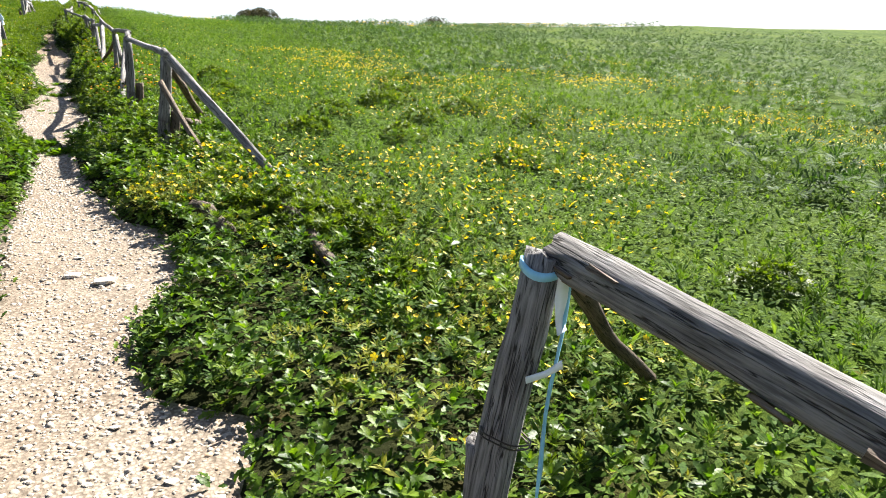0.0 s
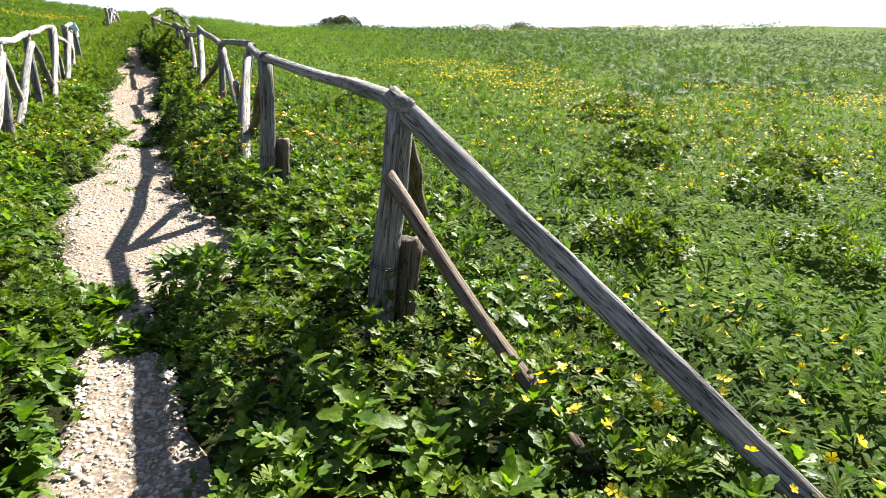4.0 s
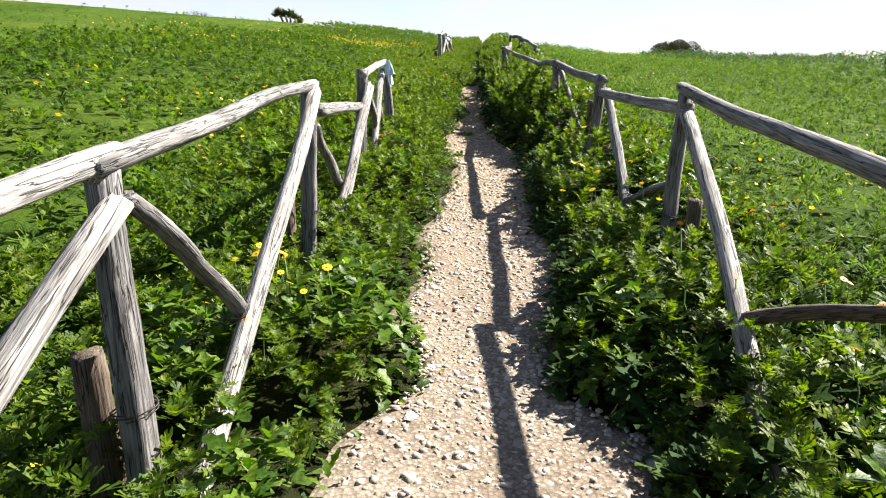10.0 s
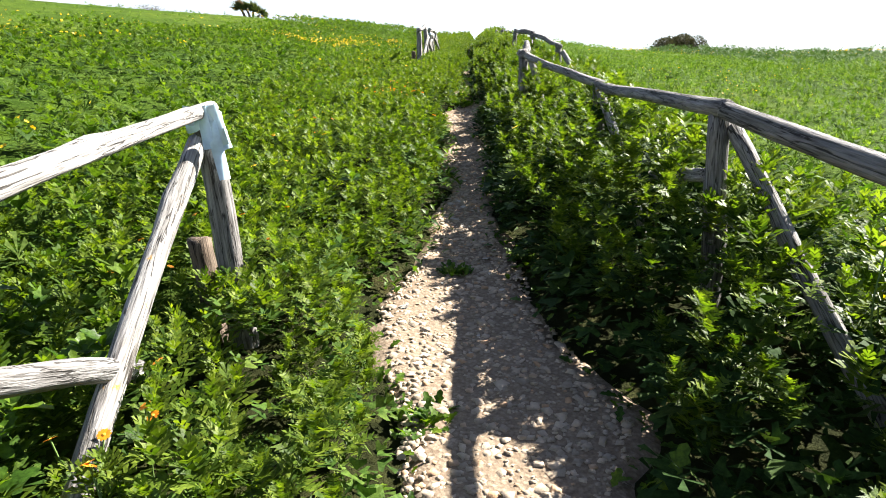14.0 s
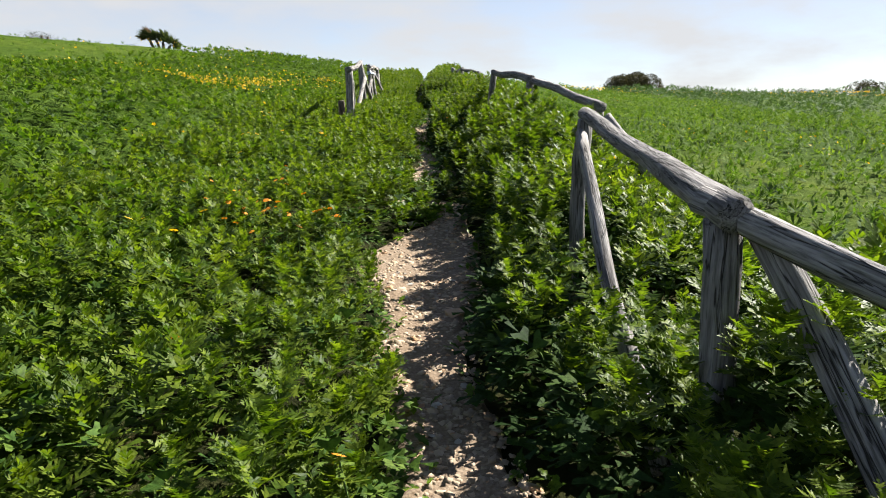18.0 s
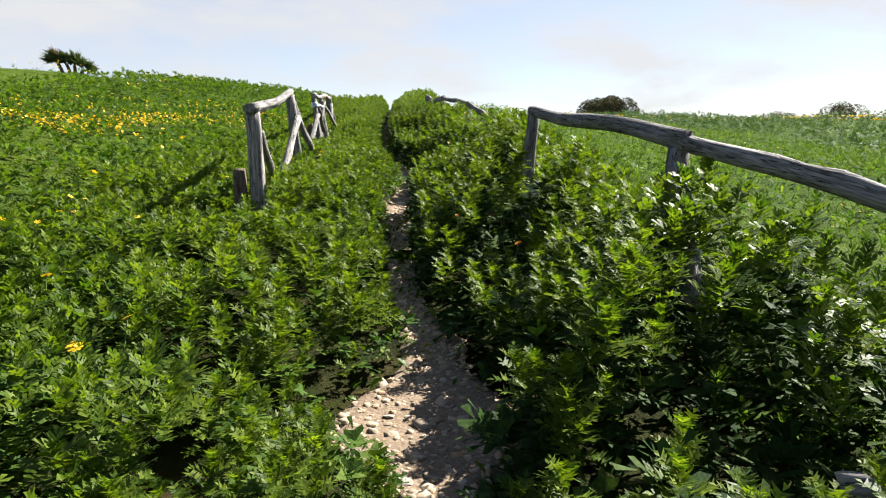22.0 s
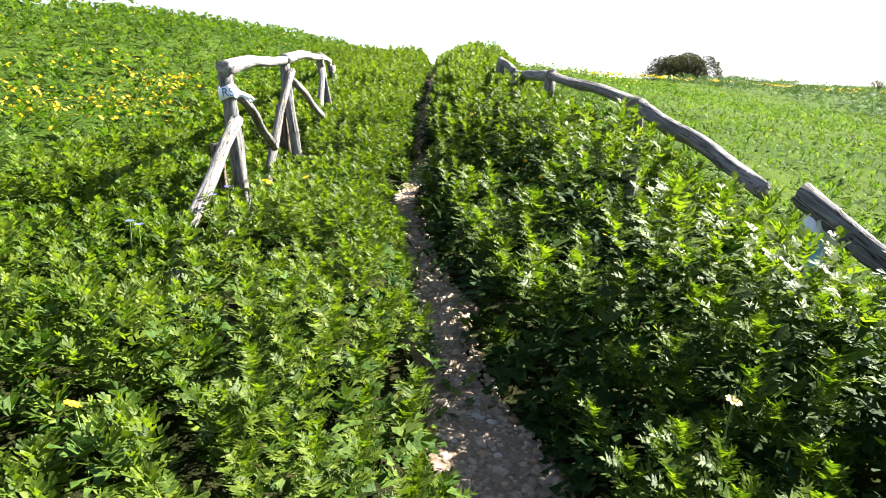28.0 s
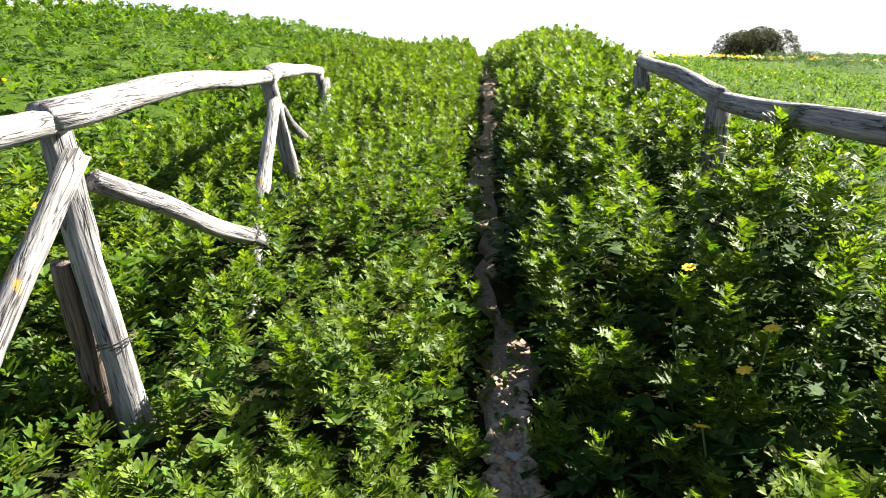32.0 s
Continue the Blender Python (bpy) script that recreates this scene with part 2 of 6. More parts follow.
def upper_track(t, p):
    """0 on the pale lower track, rising to 1 where it turns to brown earth higher up."""
    y = t.nodes.new("ShaderNodeSeparateXYZ")
    t.links.new(p, y.inputs[0])
    f = t.nodes.new("ShaderNodeMapRange")
    f.interpolation_type = "SMOOTHSTEP"
    f.inputs["From Min"].default_value, f.inputs["From Max"].default_value = 15.0, 27.0
    f.inputs["To Max"].default_value = 0.66
    t.links.new(y.outputs["Y"], f.inputs["Value"])
    return f.outputs[0]


def stone_material(name, sand, by_object=False):
    m, t, b = material(name)
    p = coords(t)
    r = chance(t) if by_object else island(t)
    col = ramp_node(t, r, [(0.0, tuple(v * 0.76 for v in sand)), (0.45, sand), (0.8, tuple(min(v * 1.25, 0.8) for v in sand)), (1.0, (0.42, 0.29, 0.19))])
    f = noise_node(t, p, 60, 4, 0.7)
    col = mix_node(t, 0.5, col, ramp_node(t, f, [(0.3, (0.65, 0.62, 0.58)), (0.7, (1.1, 1.08, 1.05))]), "MULTIPLY")
    if not by_object:
        col = mix_node(t, upper_track(t, p), col, mix_node(t, 1.0, col, (0.92, 0.76, 0.58), "MULTIPLY"))
    t.links.new(col, b.inputs["Base Color"])
    b.inputs["Roughness"].default_value = 0.92
    b.inputs["Specular IOR Level"].default_value = 0.2
    bump_node(t, b, f, 0.5, 0.006)
    return m


GRAVEL = stone_material("limestone gravel", (0.372, 0.334, 0.288))
STONE = stone_material("limestone", (0.427, 0.394, 0.351), True)


def track_material():
    m, t, b = material("sandy track")
    p = coords(t)
    a = noise_node(t, p, 1.1, 5, 0.6)
    g = noise_node(t, p, 70, 4, 0.7)
    v = t.nodes.new("ShaderNodeTexVoronoi")
    v.inputs["Scale"].default_value = 62
    t.links.new(p, v.inputs["Vector"])
    col = ramp_node(t, a, [(0.32, (0.215, 0.176, 0.140)), (0.55, (0.265, 0.229, 0.190)), (0.72, (0.312, 0.276, 0.233))])
    col = mix_node(t, 0.6, col, ramp_node(t, g, [(0.3, (0.55, 0.52, 0.48)), (0.65, (1.1, 1.08, 1.05))]), "MULTIPLY")
    grey = t.nodes.new("ShaderNodeSeparateColor")
    t.links.new(v.outputs["Color"], grey.inputs[0])
    col = mix_node(t, 0.9, col, ramp_node(t, grey.outputs[0], [(0.0, (0.66, 0.63, 0.60)), (0.5, (1.0, 1.0, 1.0)), (1.0, (1.36, 1.34, 1.32))]), "MULTIPLY")
    col = mix_node(t, 0.7, col, ramp_node(t, v.outputs["Distance"], [(0.25, (1.08, 1.06, 1.04)), (0.62, (0.58, 0.54, 0.50))]), "MULTIPLY")
    earth = ramp_node(t, g, [(0.3, (0.12, 0.080, 0.050)), (0.7, (0.27, 0.195, 0.130))])
    col = mix_node(t, upper_track(t, p), col, earth)
    t.links.new(col, b.inputs["Base Color"])
    b.inputs["Roughness"].default_value = 0.95
    b.inputs["Specular IOR Level"].default_value = 0.15
    both = mix_node(t, 0.5, g, v.outputs["Distance"])
    bump_node(t, b, both, 0.7, 0.008)
    return m


TRACK = track_material()


def ground_material():
    m, t, b = material("meadow ground")
    p = coords(t)
    a = noise_node(t, p, 0.16, 5, 0.6)
    c = noise_node(t, p, 2.3, 6, 0.7)
    g = noise_node(t, p, 22, 6, 0.75)
    col = ramp_node(t, a, [(0.30, (0.034, 0.068, 0.009)), (0.50, (0.056, 0.096, 0.013)), (0.70, (0.082, 0.116, 0.017))])
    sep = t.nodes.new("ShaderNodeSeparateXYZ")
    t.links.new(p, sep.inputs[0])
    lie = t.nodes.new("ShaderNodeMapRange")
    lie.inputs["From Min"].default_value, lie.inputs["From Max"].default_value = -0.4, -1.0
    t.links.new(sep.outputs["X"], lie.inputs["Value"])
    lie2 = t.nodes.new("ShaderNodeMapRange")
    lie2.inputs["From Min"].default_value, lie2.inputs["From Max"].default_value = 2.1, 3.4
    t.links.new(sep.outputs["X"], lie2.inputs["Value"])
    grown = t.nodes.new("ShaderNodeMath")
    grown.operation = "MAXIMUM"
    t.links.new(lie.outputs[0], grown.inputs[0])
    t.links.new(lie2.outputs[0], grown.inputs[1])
    # soil by the track, darker than bare earth to stand in for shade under plants
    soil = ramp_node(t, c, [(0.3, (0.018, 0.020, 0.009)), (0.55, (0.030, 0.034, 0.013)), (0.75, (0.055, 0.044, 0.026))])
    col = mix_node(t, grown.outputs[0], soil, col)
    col = mix_node(t, 0.9, col, ramp_node(t, c, [(0.34, (0.50, 0.58, 0.50)), (0.52, (1.0, 1.0, 1.0)), (0.68, (1.30, 1.2, 0.95))]), "MULTIPLY")
    col = mix_node(t, 0.6, col, ramp_node(t, g, [(0.3, (0.5, 0.55, 0.5)), (0.65, (1.15, 1.1, 1.0))]), "MULTIPLY")
    t.links.new(col, b.inputs["Base Color"])
    b.inputs["Roughness"].default_value = 0.95
    b.inputs["Specular IOR Level"].default_value = 0.03
    bump_node(t, b, mix_node(t, 0.6, c, g), 0.8, 0.10)
    return m


GROUND = ground_material()

# ---- the lie of the land ----
GROUND_Y = [-60, -10, 0, 2.3, 5.6, 8.3, 10.4, 13, 16, 18.7, 22, 25, 28, 30.5, 32.8, 35.2, 38, 40, 43, 46, 50, 54, 58, 70, 90, 140, 900]
GROUND_Z = [-1.5, 0.1, 0.45, 0.53, 0.62, 0.75, 0.90, 1.07, 1.22, 1.40, 1.63, 1.86, 2.10, 2.27, 2.45, 2.63, 2.85, 2.95, 3.05, 3.25, 3.65, 4.05, 4.22, 4.38, 4.45, 4.5, 4.5]
TRACK_Y = [-4, 4.2, 4.5, 4.8, 5.2, 5.6, 6.1, 6.64, 7.7, 8.1, 9.2, 10, 10.6, 11.1, 11.3, 11.46, 11.9, 12.45, 12.95, 13.65, 13.9, 14.1, 14.5, 14.8, 15.15, 15.3, 15.45, 15.75, 16.2, 16.4, 16.8, 17, 17.7, 18.1, 18.35, 18.5, 18.8, 19.2, 19.95, 20.3, 20.7, 21.2, 21.9, 22.85, 23.2, 23.6, 23.9, 24.6, 25, 25.4, 26.15, 26.7, 27.5, 28, 28.5, 29.1, 29.57, 29.85, 30.2, 30.8, 31.2, 31.65, 31.9, 32.4, 32.52, 32.65, 32.9, 33.5, 33.75, 34.08, 34.32, 34.6, 34.8, 35.05, 37.4, 37.8, 38.3, 38.55, 38.86, 39.25, 40.5, 40.9, 41.1, 41.45, 42.05, 42.37, 42.7, 43.4, 44, 44.4, 44.7, 44.9, 45.1, 45.6, 48, 54, 70]
TRACK_X = [0.75, 0.62, 0.6, 0.68, 0.53, 0.52, 0.55, 0.7, 0.69, 0.58, 0.61, 0.6, 0.59, 0.6, 0.62, 0.82, 0.7, 0.72, 0.6, 0.55, 0.56, 0.63, 0.7, 0.62, 0.62, 0.74, 0.74, 0.57, 0.66, 0.72, 0.7, 0.67, 0.68, 0.68, 0.68, 0.64, 0.62, 0.61, 0.71, 0.76, 0.64, 0.66, 0.8, 0.85, 0.76, 0.82, 0.73, 0.61, 0.67, 0.65, 0.63, 0.73, 0.76, 0.79, 0.8, 0.76, 0.71, 0.78, 0.8, 0.74, 0.76, 0.82, 0.9, 1.02, 0.92, 0.78, 0.8, 0.84, 0.86, 0.88, 0.93, 1.01, 1.02, 0.95, 1, 1, 1.06, 1.09, 1.1, 1.16, 1.32, 1.34, 1.36, 1.36, 1.28, 1.27, 1.23, 1.22, 1.15, 1.13, 1.07, 1.14, 1.25, 1.25, 1.32, 1.78, 2.5]
TRACK_W = [1.1, 0.85, 0.81, 0.97, 0.66, 0.63, 0.7, 0.97, 0.98, 0.74, 0.5, 0.36, 0.31, 0.25, 0.3, 0.85, 0.98, 0.95, 0.84, 0.72, 0.82, 0.74, 0.54, 0.48, 0.6, 0.86, 0.75, 0.34, 0.28, 0.26, 0.6, 0.83, 1, 1.1, 0.74, 0.52, 0.56, 0.76, 0.77, 0.83, 0.77, 0.66, 0.68, 0.66, 0.6, 0.8, 0.76, 0.7, 0.57, 0.38, 0.34, 0.22, 0.33, 0.4, 0.35, 0.24, 0.44, 0.36, 0.47, 0.7, 0.68, 0.34, 0.16, 0.16, 0.44, 0.54, 0.11, 0.1, 0.52, 0.7, 0.5, 0.15, 0.26, 0.12, 0.08, 0.18, 0.32, 0.4, 0.17, 0.11, 0.11, 0.34, 0.38, 0.16, 0.19, 0.26, 0.16, 0.12, 0.1, 0.16, 0.34, 0.14, 0.19, 0.08, 0.08, 0.08, 0.08]


def lattice(i, j, seed):
    h = np.sin(i * 127.1 + j * 311.7 + seed * 74.7) * 43758.5453
    return h - np.floor(h)


def vnoise(x, y, size, seed=0):
    """Smooth value noise in 0..1 with cells of the given size in metres."""
    u, v = np.asarray(x, float) / size, np.asarray(y, float) / size
    i, j = np.floor(u), np.floor(v)
    a, b = u - i, v - j
    a, b = a * a * (3 - 2 * a), b * b * (3 - 2 * b)
    low = lattice(i, j, seed) * (1 - a) + lattice(i + 1, j, seed) * a
    top = lattice(i, j + 1, seed) * (1 - a) + lattice(i + 1, j + 1, seed) * a
    return low * (1 - b) + top * b


def fbm(x, y, size, seed=0):
    return 0.55 * vnoise(x, y, size, seed) + 0.3 * vnoise(x, y, size * 0.47, seed + 5) + 0.15 * vnoise(x, y, size * 0.2, seed + 9)


def smooth(e0, e1, v):
    s = np.clip((v - e0) / (e1 - e0), 0, 1)
    return s * s * (3 - 2 * s)


def track_x(y):
    return np.interp(y, TRACK_Y, TRACK_X) + 0.10 * (vnoise(y, 0 * y, 0.7, 3) - 0.5)


def track_w(y):
    return np.interp(y, TRACK_Y, TRACK_W)


def land(x, y):
    """Height of the ground."""
    x, y = np.asarray(x, float), np.asarray(y, float)
    base = 0.5 * np.interp(y, GROUND_Y, GROUND_Z) + 0.25 * (np.interp(y - 1.2, GROUND_Y, GROUND_Z) + np.interp(y + 1.2, GROUND_Y, GROUND_Z))
    d = x - np.interp(y, TRACK_Y, TRACK_X)
    left, right = np.maximum(-d - 0.6, 0), np.maximum(d - 0.6, 0)
    rise = 6.5 * (1 - np.exp(-0.125 * left / 6.5)) * smooth(-1, 5, left)
    fall = 2.4 * (1 - np.exp(-0.05 * right / 2.4)) * smooth(0, 4, right) * (1 - 0.30 * smooth(45, 95, y))
    fall = fall + 0.42 * smooth(3, 8, right) * (1 - smooth(24, 36, right)) * np.exp(-((y - 56) / 8) ** 2) - 0.8 * smooth(34, 55, right)
    off = np.minimum(left + right, 30)
    bumps = (fbm(x, y, 3.1, 1) - 0.5) * 0.10 * np.clip(off, 0, 1) + (fbm(x, y, 17, 2) - 0.5) * 0.03 * off
    return base + rise - fall + bumps


def mounds(x, y, cell, seed):
    """1 on the crown of each rounded plant, falling to 0 in the creases between them."""
    u, v = np.asarray(x, float) / cell, np.asarray(y, float) / cell
    i, j = np.floor(u), np.floor(v)
    best = np.full(np.shape(u), 9.0)
    for di in (-1, 0, 1):
        for dj in (-1, 0, 1):
            a, b = i + di, j + dj
            px, py = a + 0.15 + 0.7 * lattice(a, b, seed), b + 0.15 + 0.7 * lattice(a, b, seed + 3)
            r = 0.72 + 0.5 * lattice(a, b, seed + 6)
            best = np.minimum(best, ((u - px) ** 2 + (v - py) ** 2) / (r * r))
    return np.clip(1 - best, 0, 1)


def plant_heads(x, y):
    """1 on the head of each tall plant of the bank, 0 in the gaps between them."""
    return smooth(0.12, 0.80, mounds(x, y, 0.82, 18))


GAPS = ((22.9, 0.40), (29.1, 0.40), (29.9, 0.50), (33.2, 0.40), (35.3, 0.50), (36.7, 0.45), (42.1, 0.50), (43.7, 0.45))


def bank_gap(x, y):
    """1 in the deep gaps between the tallest plants of the right-hand bank."""
    d = x - np.interp(y, TRACK_Y, TRACK_X)
    deep = 0 * d
    for middle, half in GAPS:
        deep = np.maximum(deep, np.exp(-((y - middle) / half) ** 2 - ((d - 0.70) / 0.45) ** 2))
    return deep


def plant_height(x, y):
    """Height of the growth beside the track."""
    d = x - np.interp(y, TRACK_Y, TRACK_X)
    edge = np.abs(d) - track_w(y) / 2
    tall_left = np.interp(y, [0, 8, 12, 16, 20, 24, 28, 36, 46, 50, 54, 59, 66], [0.20, 0.22, 0.20, 0.24, 0.28, 0.40, 0.47, 0.46, 0.38, 0.44, 0.56, 0.50, 0.22])
    tall_right = np.interp(y, [0, 5, 8, 12, 16, 18.3, 20, 23, 26, 30, 36, 42, 47, 51, 54, 57, 62, 68], [0.15, 0.17, 0.27, 0.29, 0.40, 0.35, 0.44, 0.70, 0.80, 0.84, 0.80, 0.88, 0.80, 0.76, 0.74, 0.64, 0.36, 0.20])
    away = np.abs(d)
    for gap, wide, much in ((31.6, 0.5, 0.14), (34.9, 0.5, 0.22), (30.1, 0.6, -0.20), (37.4, 0.7, -0.15), (42.0, 0.8, -0.25), (39.8, 1.4, 0.55), (45.1, 0.45, 0.5), (27.7, 0.8, -0.18), (30.8, 0.4, -0.2), (34.0, 0.35, -0.2), (36.0, 0.3, -0.15), (42.9, 0.3, -0.2), (44.4, 0.3, -0.2)):
        tall_right = tall_right * (1 - much * np.exp(-((y - gap) / wide) ** 2) * (1 - smooth(0.7, 1.3, away)))
    bank = smooth(15, 22, y)
    tall_right = tall_right * (1 - 0.66 * smooth(1.25 - 0.10 * bank, 2.4 - 0.3 * bank, away))
    tall_right = tall_right * (1 - 0.26 * np.exp(-((y - 30.2) / 1.5) ** 4) * smooth(0.45, 0.75, away))
    tall_right = tall_right * (1 - 0.70 * np.exp(-((x - 2.85) / 0.35) ** 2 - ((y - 41.5) / 0.8) ** 2))
    tall_left = tall_left * (1 - 0.15 * smooth(2.5, 6, away)) * (1 - 0.45 * np.exp(-((x - 0.05) / 0.5) ** 2 - ((y - 45.1) / 0.9) ** 2))
    tall = np.where(d < 0, tall_left, tall_right)
    clump = smooth(0.25, 0.75, 0.6 * vnoise(x, y, 0.55, 11) + 0.4 * vnoise(x, y, 0.9, 12))
    wall = 0.50 + 0.50 * smooth(-0.02, 0.26, edge)
    slant = 0.44 * smooth(-0.06, 0.08, edge) + 0.14 + 0.48 * smooth(0.0, 0.60, edge)
    heads = plant_heads(x, y)
    shape_right = (wall + (slant - wall) * bank) * (0.34 - 0.16 * bank + 0.14 * clump + (0.56 + 0.24 * bank) * heads)
    shape_right = shape_right * (1 - 0.40 * bank_gap(x, y))
    shape_left = wall * (0.48 + 0.28 * clump + 0.46 * mounds(x, y, 0.46, 17) ** 0.7)
    return tall * np.where(d < 0, shape_left, shape_right)


def cover(x, y):
    """Height of the closed canopy that stands for the ground away from the track."""
    away = np.abs(x - np.interp(y, TRACK_Y, TRACK_X))
    rough = smooth(0.2, 0.8, 0.6 * vnoise(x, y, 0.62, 41) + 0.4 * vnoise(x, y, 0.33, 42))
    return smooth(1.5, 2.6, away) * (0.30 * plant_height(x, y) + (0.02 + 0.05 * rough) * (1 - 0.65 * (x > 1) * smooth(0.0, 16.0, 18 - y)))

# ---- builders ----


def sheet(name, verts, faces, mat, parent=None, smooth_shade=False):
    """One mesh object from arrays; faces all with the same number of corners."""
    verts, faces = np.asarray(verts, np.float32), np.asarray(faces, np.int32)
    me = bpy.data.meshes.new(name)
    n, k = faces.shape
    me.vertices.add(len(verts))
    me.vertices.foreach_set("co", verts.ravel())
    me.loops.add(n * k)
    me.loops.foreach_set("vertex_index", faces.ravel())
    me.polygons.add(n)
    me.polygons.foreach_set("loop_start", np.arange(0, n * k, k, dtype=np.int32))
    me.update(calc_edges=True)
    if smooth_shade:
        me.polygons.foreach_set("use_smooth", np.ones(n, bool))
    me.materials.append(mat)
    ob = new(name, me)
    if parent:
        ob.parent = parent
    return ob


def part(name, bm, mat, parent, label="", smooth_shade=True):
    me = bpy.data.meshes.new(name)
    bm.to_mesh(me)
    bm.free()
    for f in me.polygons:
        f.use_smooth = smooth_shade
    me.materials.append(mat)
    ob = new(name, me)
    ob.parent = parent
    if label:
        tagged(ob, label)
    return ob


def frame_to(a, b):
    """A pose at a whose z axis points to b."""
    a, b = Vector(a), Vector(b)
    q = (b - a).to_track_quat("Z", "Y")
    return Matrix.Translation(a) @ q.to_matrix().to_4x4(), (b - a).length


def pole_bm(length, r0, r1, rng, bend=0.02, sides=14, rings=11, cracks=3, knots=1):
    """A barked-off pole: tapered, crooked, out of round, with open drying cracks and knots."""
    bm = bmesh.new()
    grooves = [(rng.integers(sides), rng.uniform(0, 0.5), rng.uniform(0.5, 1.0), rng.uniform(0.14, 0.30)) for _ in range(cracks)]
    wob = rng.uniform(0, 6.28, 6)
    knob = [(rng.uniform(0.15, 0.85), rng.uniform(0, 6.28)) for _ in range(knots)]
    rows = []
    for i in range(rings + 1):
        s = i / rings
        z = s * length
        r = r0 + (r1 - r0) * s
        ox = bend * (math.sin(3.1 * s + wob[0]) - math.sin(wob[0]) * (1 - s) - math.sin(3.1 + wob[0]) * s) + 0.25 * bend * math.sin(9 * s + wob[1]) * s * (1 - s) * 4
        oy = bend * (math.sin(2.7 * s + wob[2]) - math.sin(wob[2]) * (1 - s) - math.sin(2.7 + wob[2]) * s) + 0.25 * bend * math.sin(8 * s + wob[3]) * s * (1 - s) * 4
        row = []
        for j in range(sides):
            a = 2 * math.pi * j / sides
            rr = r * (1 + 0.09 * math.cos(2 * a + wob[4] + s) + 0.05 * math.cos(3 * a + wob[5]) + 0.05 * rng.uniform(-1, 1))
            for ks, ka in knob:
                d2 = ((s - ks) * length / 0.07) ** 2 + (math.remainder(a - ka, 2 * math.pi) / 0.6) ** 2
                rr += 0.35 * r * math.exp(-d2)
            for gj, g0, g1, dep in grooves:
                if gj == j and g0 <= s <= g1:
                    rr *= 1 - dep
            row.append(bm.verts.new((ox + rr * math.cos(a), oy + rr * math.sin(a), z + (0.012 * rng.uniform(-1, 1) if i in (0, rings) else 0))))
        rows.append(row)
    for i in range(rings):
        for j in range(sides):
            k = (j + 1) % sides
            bm.faces.new((rows[i][j], rows[i][k], rows[i + 1][k], rows[i + 1][j]))
    for row, flip, dz in ((rows[0], True, -0.006), (rows[-1], False, 0.008)):
        c = sum((v.co for v in row), Vector()) / sides
        mid = bm.verts.new(c + Vector((0, 0, dz)))
        for j in range(sides):
            k = (j + 1) % sides
            bm.faces.new((row[k], row[j], mid) if flip else (row[j], row[k], mid))
    return bm


def pole(name, a, b, r0, r1, mat, parent, rng, label="", bend=0.02, cracks=3, knots=1, rings=11):
    m, length = frame_to(a, b)
    ob = part(name, pole_bm(length, r0, r1, rng, bend, rings=rings, cracks=cracks, knots=knots), mat, parent, label, False)
    ob.matrix_world = m
    for f in ob.data.polygons:
        f.use_smooth = True
    return ob


def wire_ring(a, b, at, radius, parent):
    """Two turns of wire round the pole from a to b."""
    m, length = frame_to(a, b)
    bm = bmesh.new()
    steps, turns = 28, 2
    last = None
    for i in range(steps * turns + 1):
        ang = 2 * math.pi * i / steps
        rr = radius * (1 + 0.04 * math.sin(5 * ang + at))
        c = Vector((rr * math.cos(ang), rr * math.sin(ang), at * length + 0.011 * i / steps + 0.01 * math.sin(ang)))
        out_dir = Vector((math.cos(ang), math.sin(ang), 0))
        ring = [bm.verts.new(c + 0.0028 * (out_dir * math.cos(q) + Vector((0, 0, 1)) * math.sin(q))) for q in (0.5, 2.6, 4.7)]
        if last:
            for q in range(3):
                bm.faces.new((last[q], last[(q + 1) % 3], ring[(q + 1) % 3], ring[q]))
        last = ring
    ob = part("wire_tie", bm, WIRE, parent)
    ob.matrix_parent_inverse = parent.matrix_basis.inverted()
    ob.matrix_basis = m
    return ob


def strip_bm(points, width, rng, thick=0.0016, normal=(0, -1, 0)):
    """A band of plastic along points, with some twist and thickness."""
    bm = bmesh.new()
    rows = []
    nrm = Vector(normal).normalized()
    for i, p in enumerate(points):
        p = Vector(p)
        nxt = Vector(points[min(i + 1, len(points) - 1)])
        prv = Vector(points[max(i - 1, 0)])
        along = (nxt - prv).normalized()
        side = along.cross(nrm).normalized()
        tw = Matrix.Rotation(rng.uniform(-0.5, 0.5), 3, along)
        side = tw @ side
        up = along.cross(side)
        wd = width * rng.uniform(0.8, 1.1) / 2
        rows.append([bm.verts.new(p + side * sx * wd + up * sz * thick) for sx, sz in ((-1, -1), (1, -1), (1, 1), (-1, 1))])
    for a, b in zip(rows, rows[1:]):
        for q in range(4):
            bm.faces.new((a[q], a[(q + 1) % 4], b[(q + 1) % 4], b[q]))
    bm.faces.new(rows[0])
    bm.faces.new(rows[-1][::-1])
    return bm


def thing(name, where, label, category, group="", kind=""):
    e = new(name)
    e.location = where
    return tagged(e, label, category, group, kind)


def hang(ob, parent):
    """Make ob a part of parent and keep its place."""
    ob.parent = parent
    ob.matrix_parent_inverse = parent.matrix_basis.inverted()


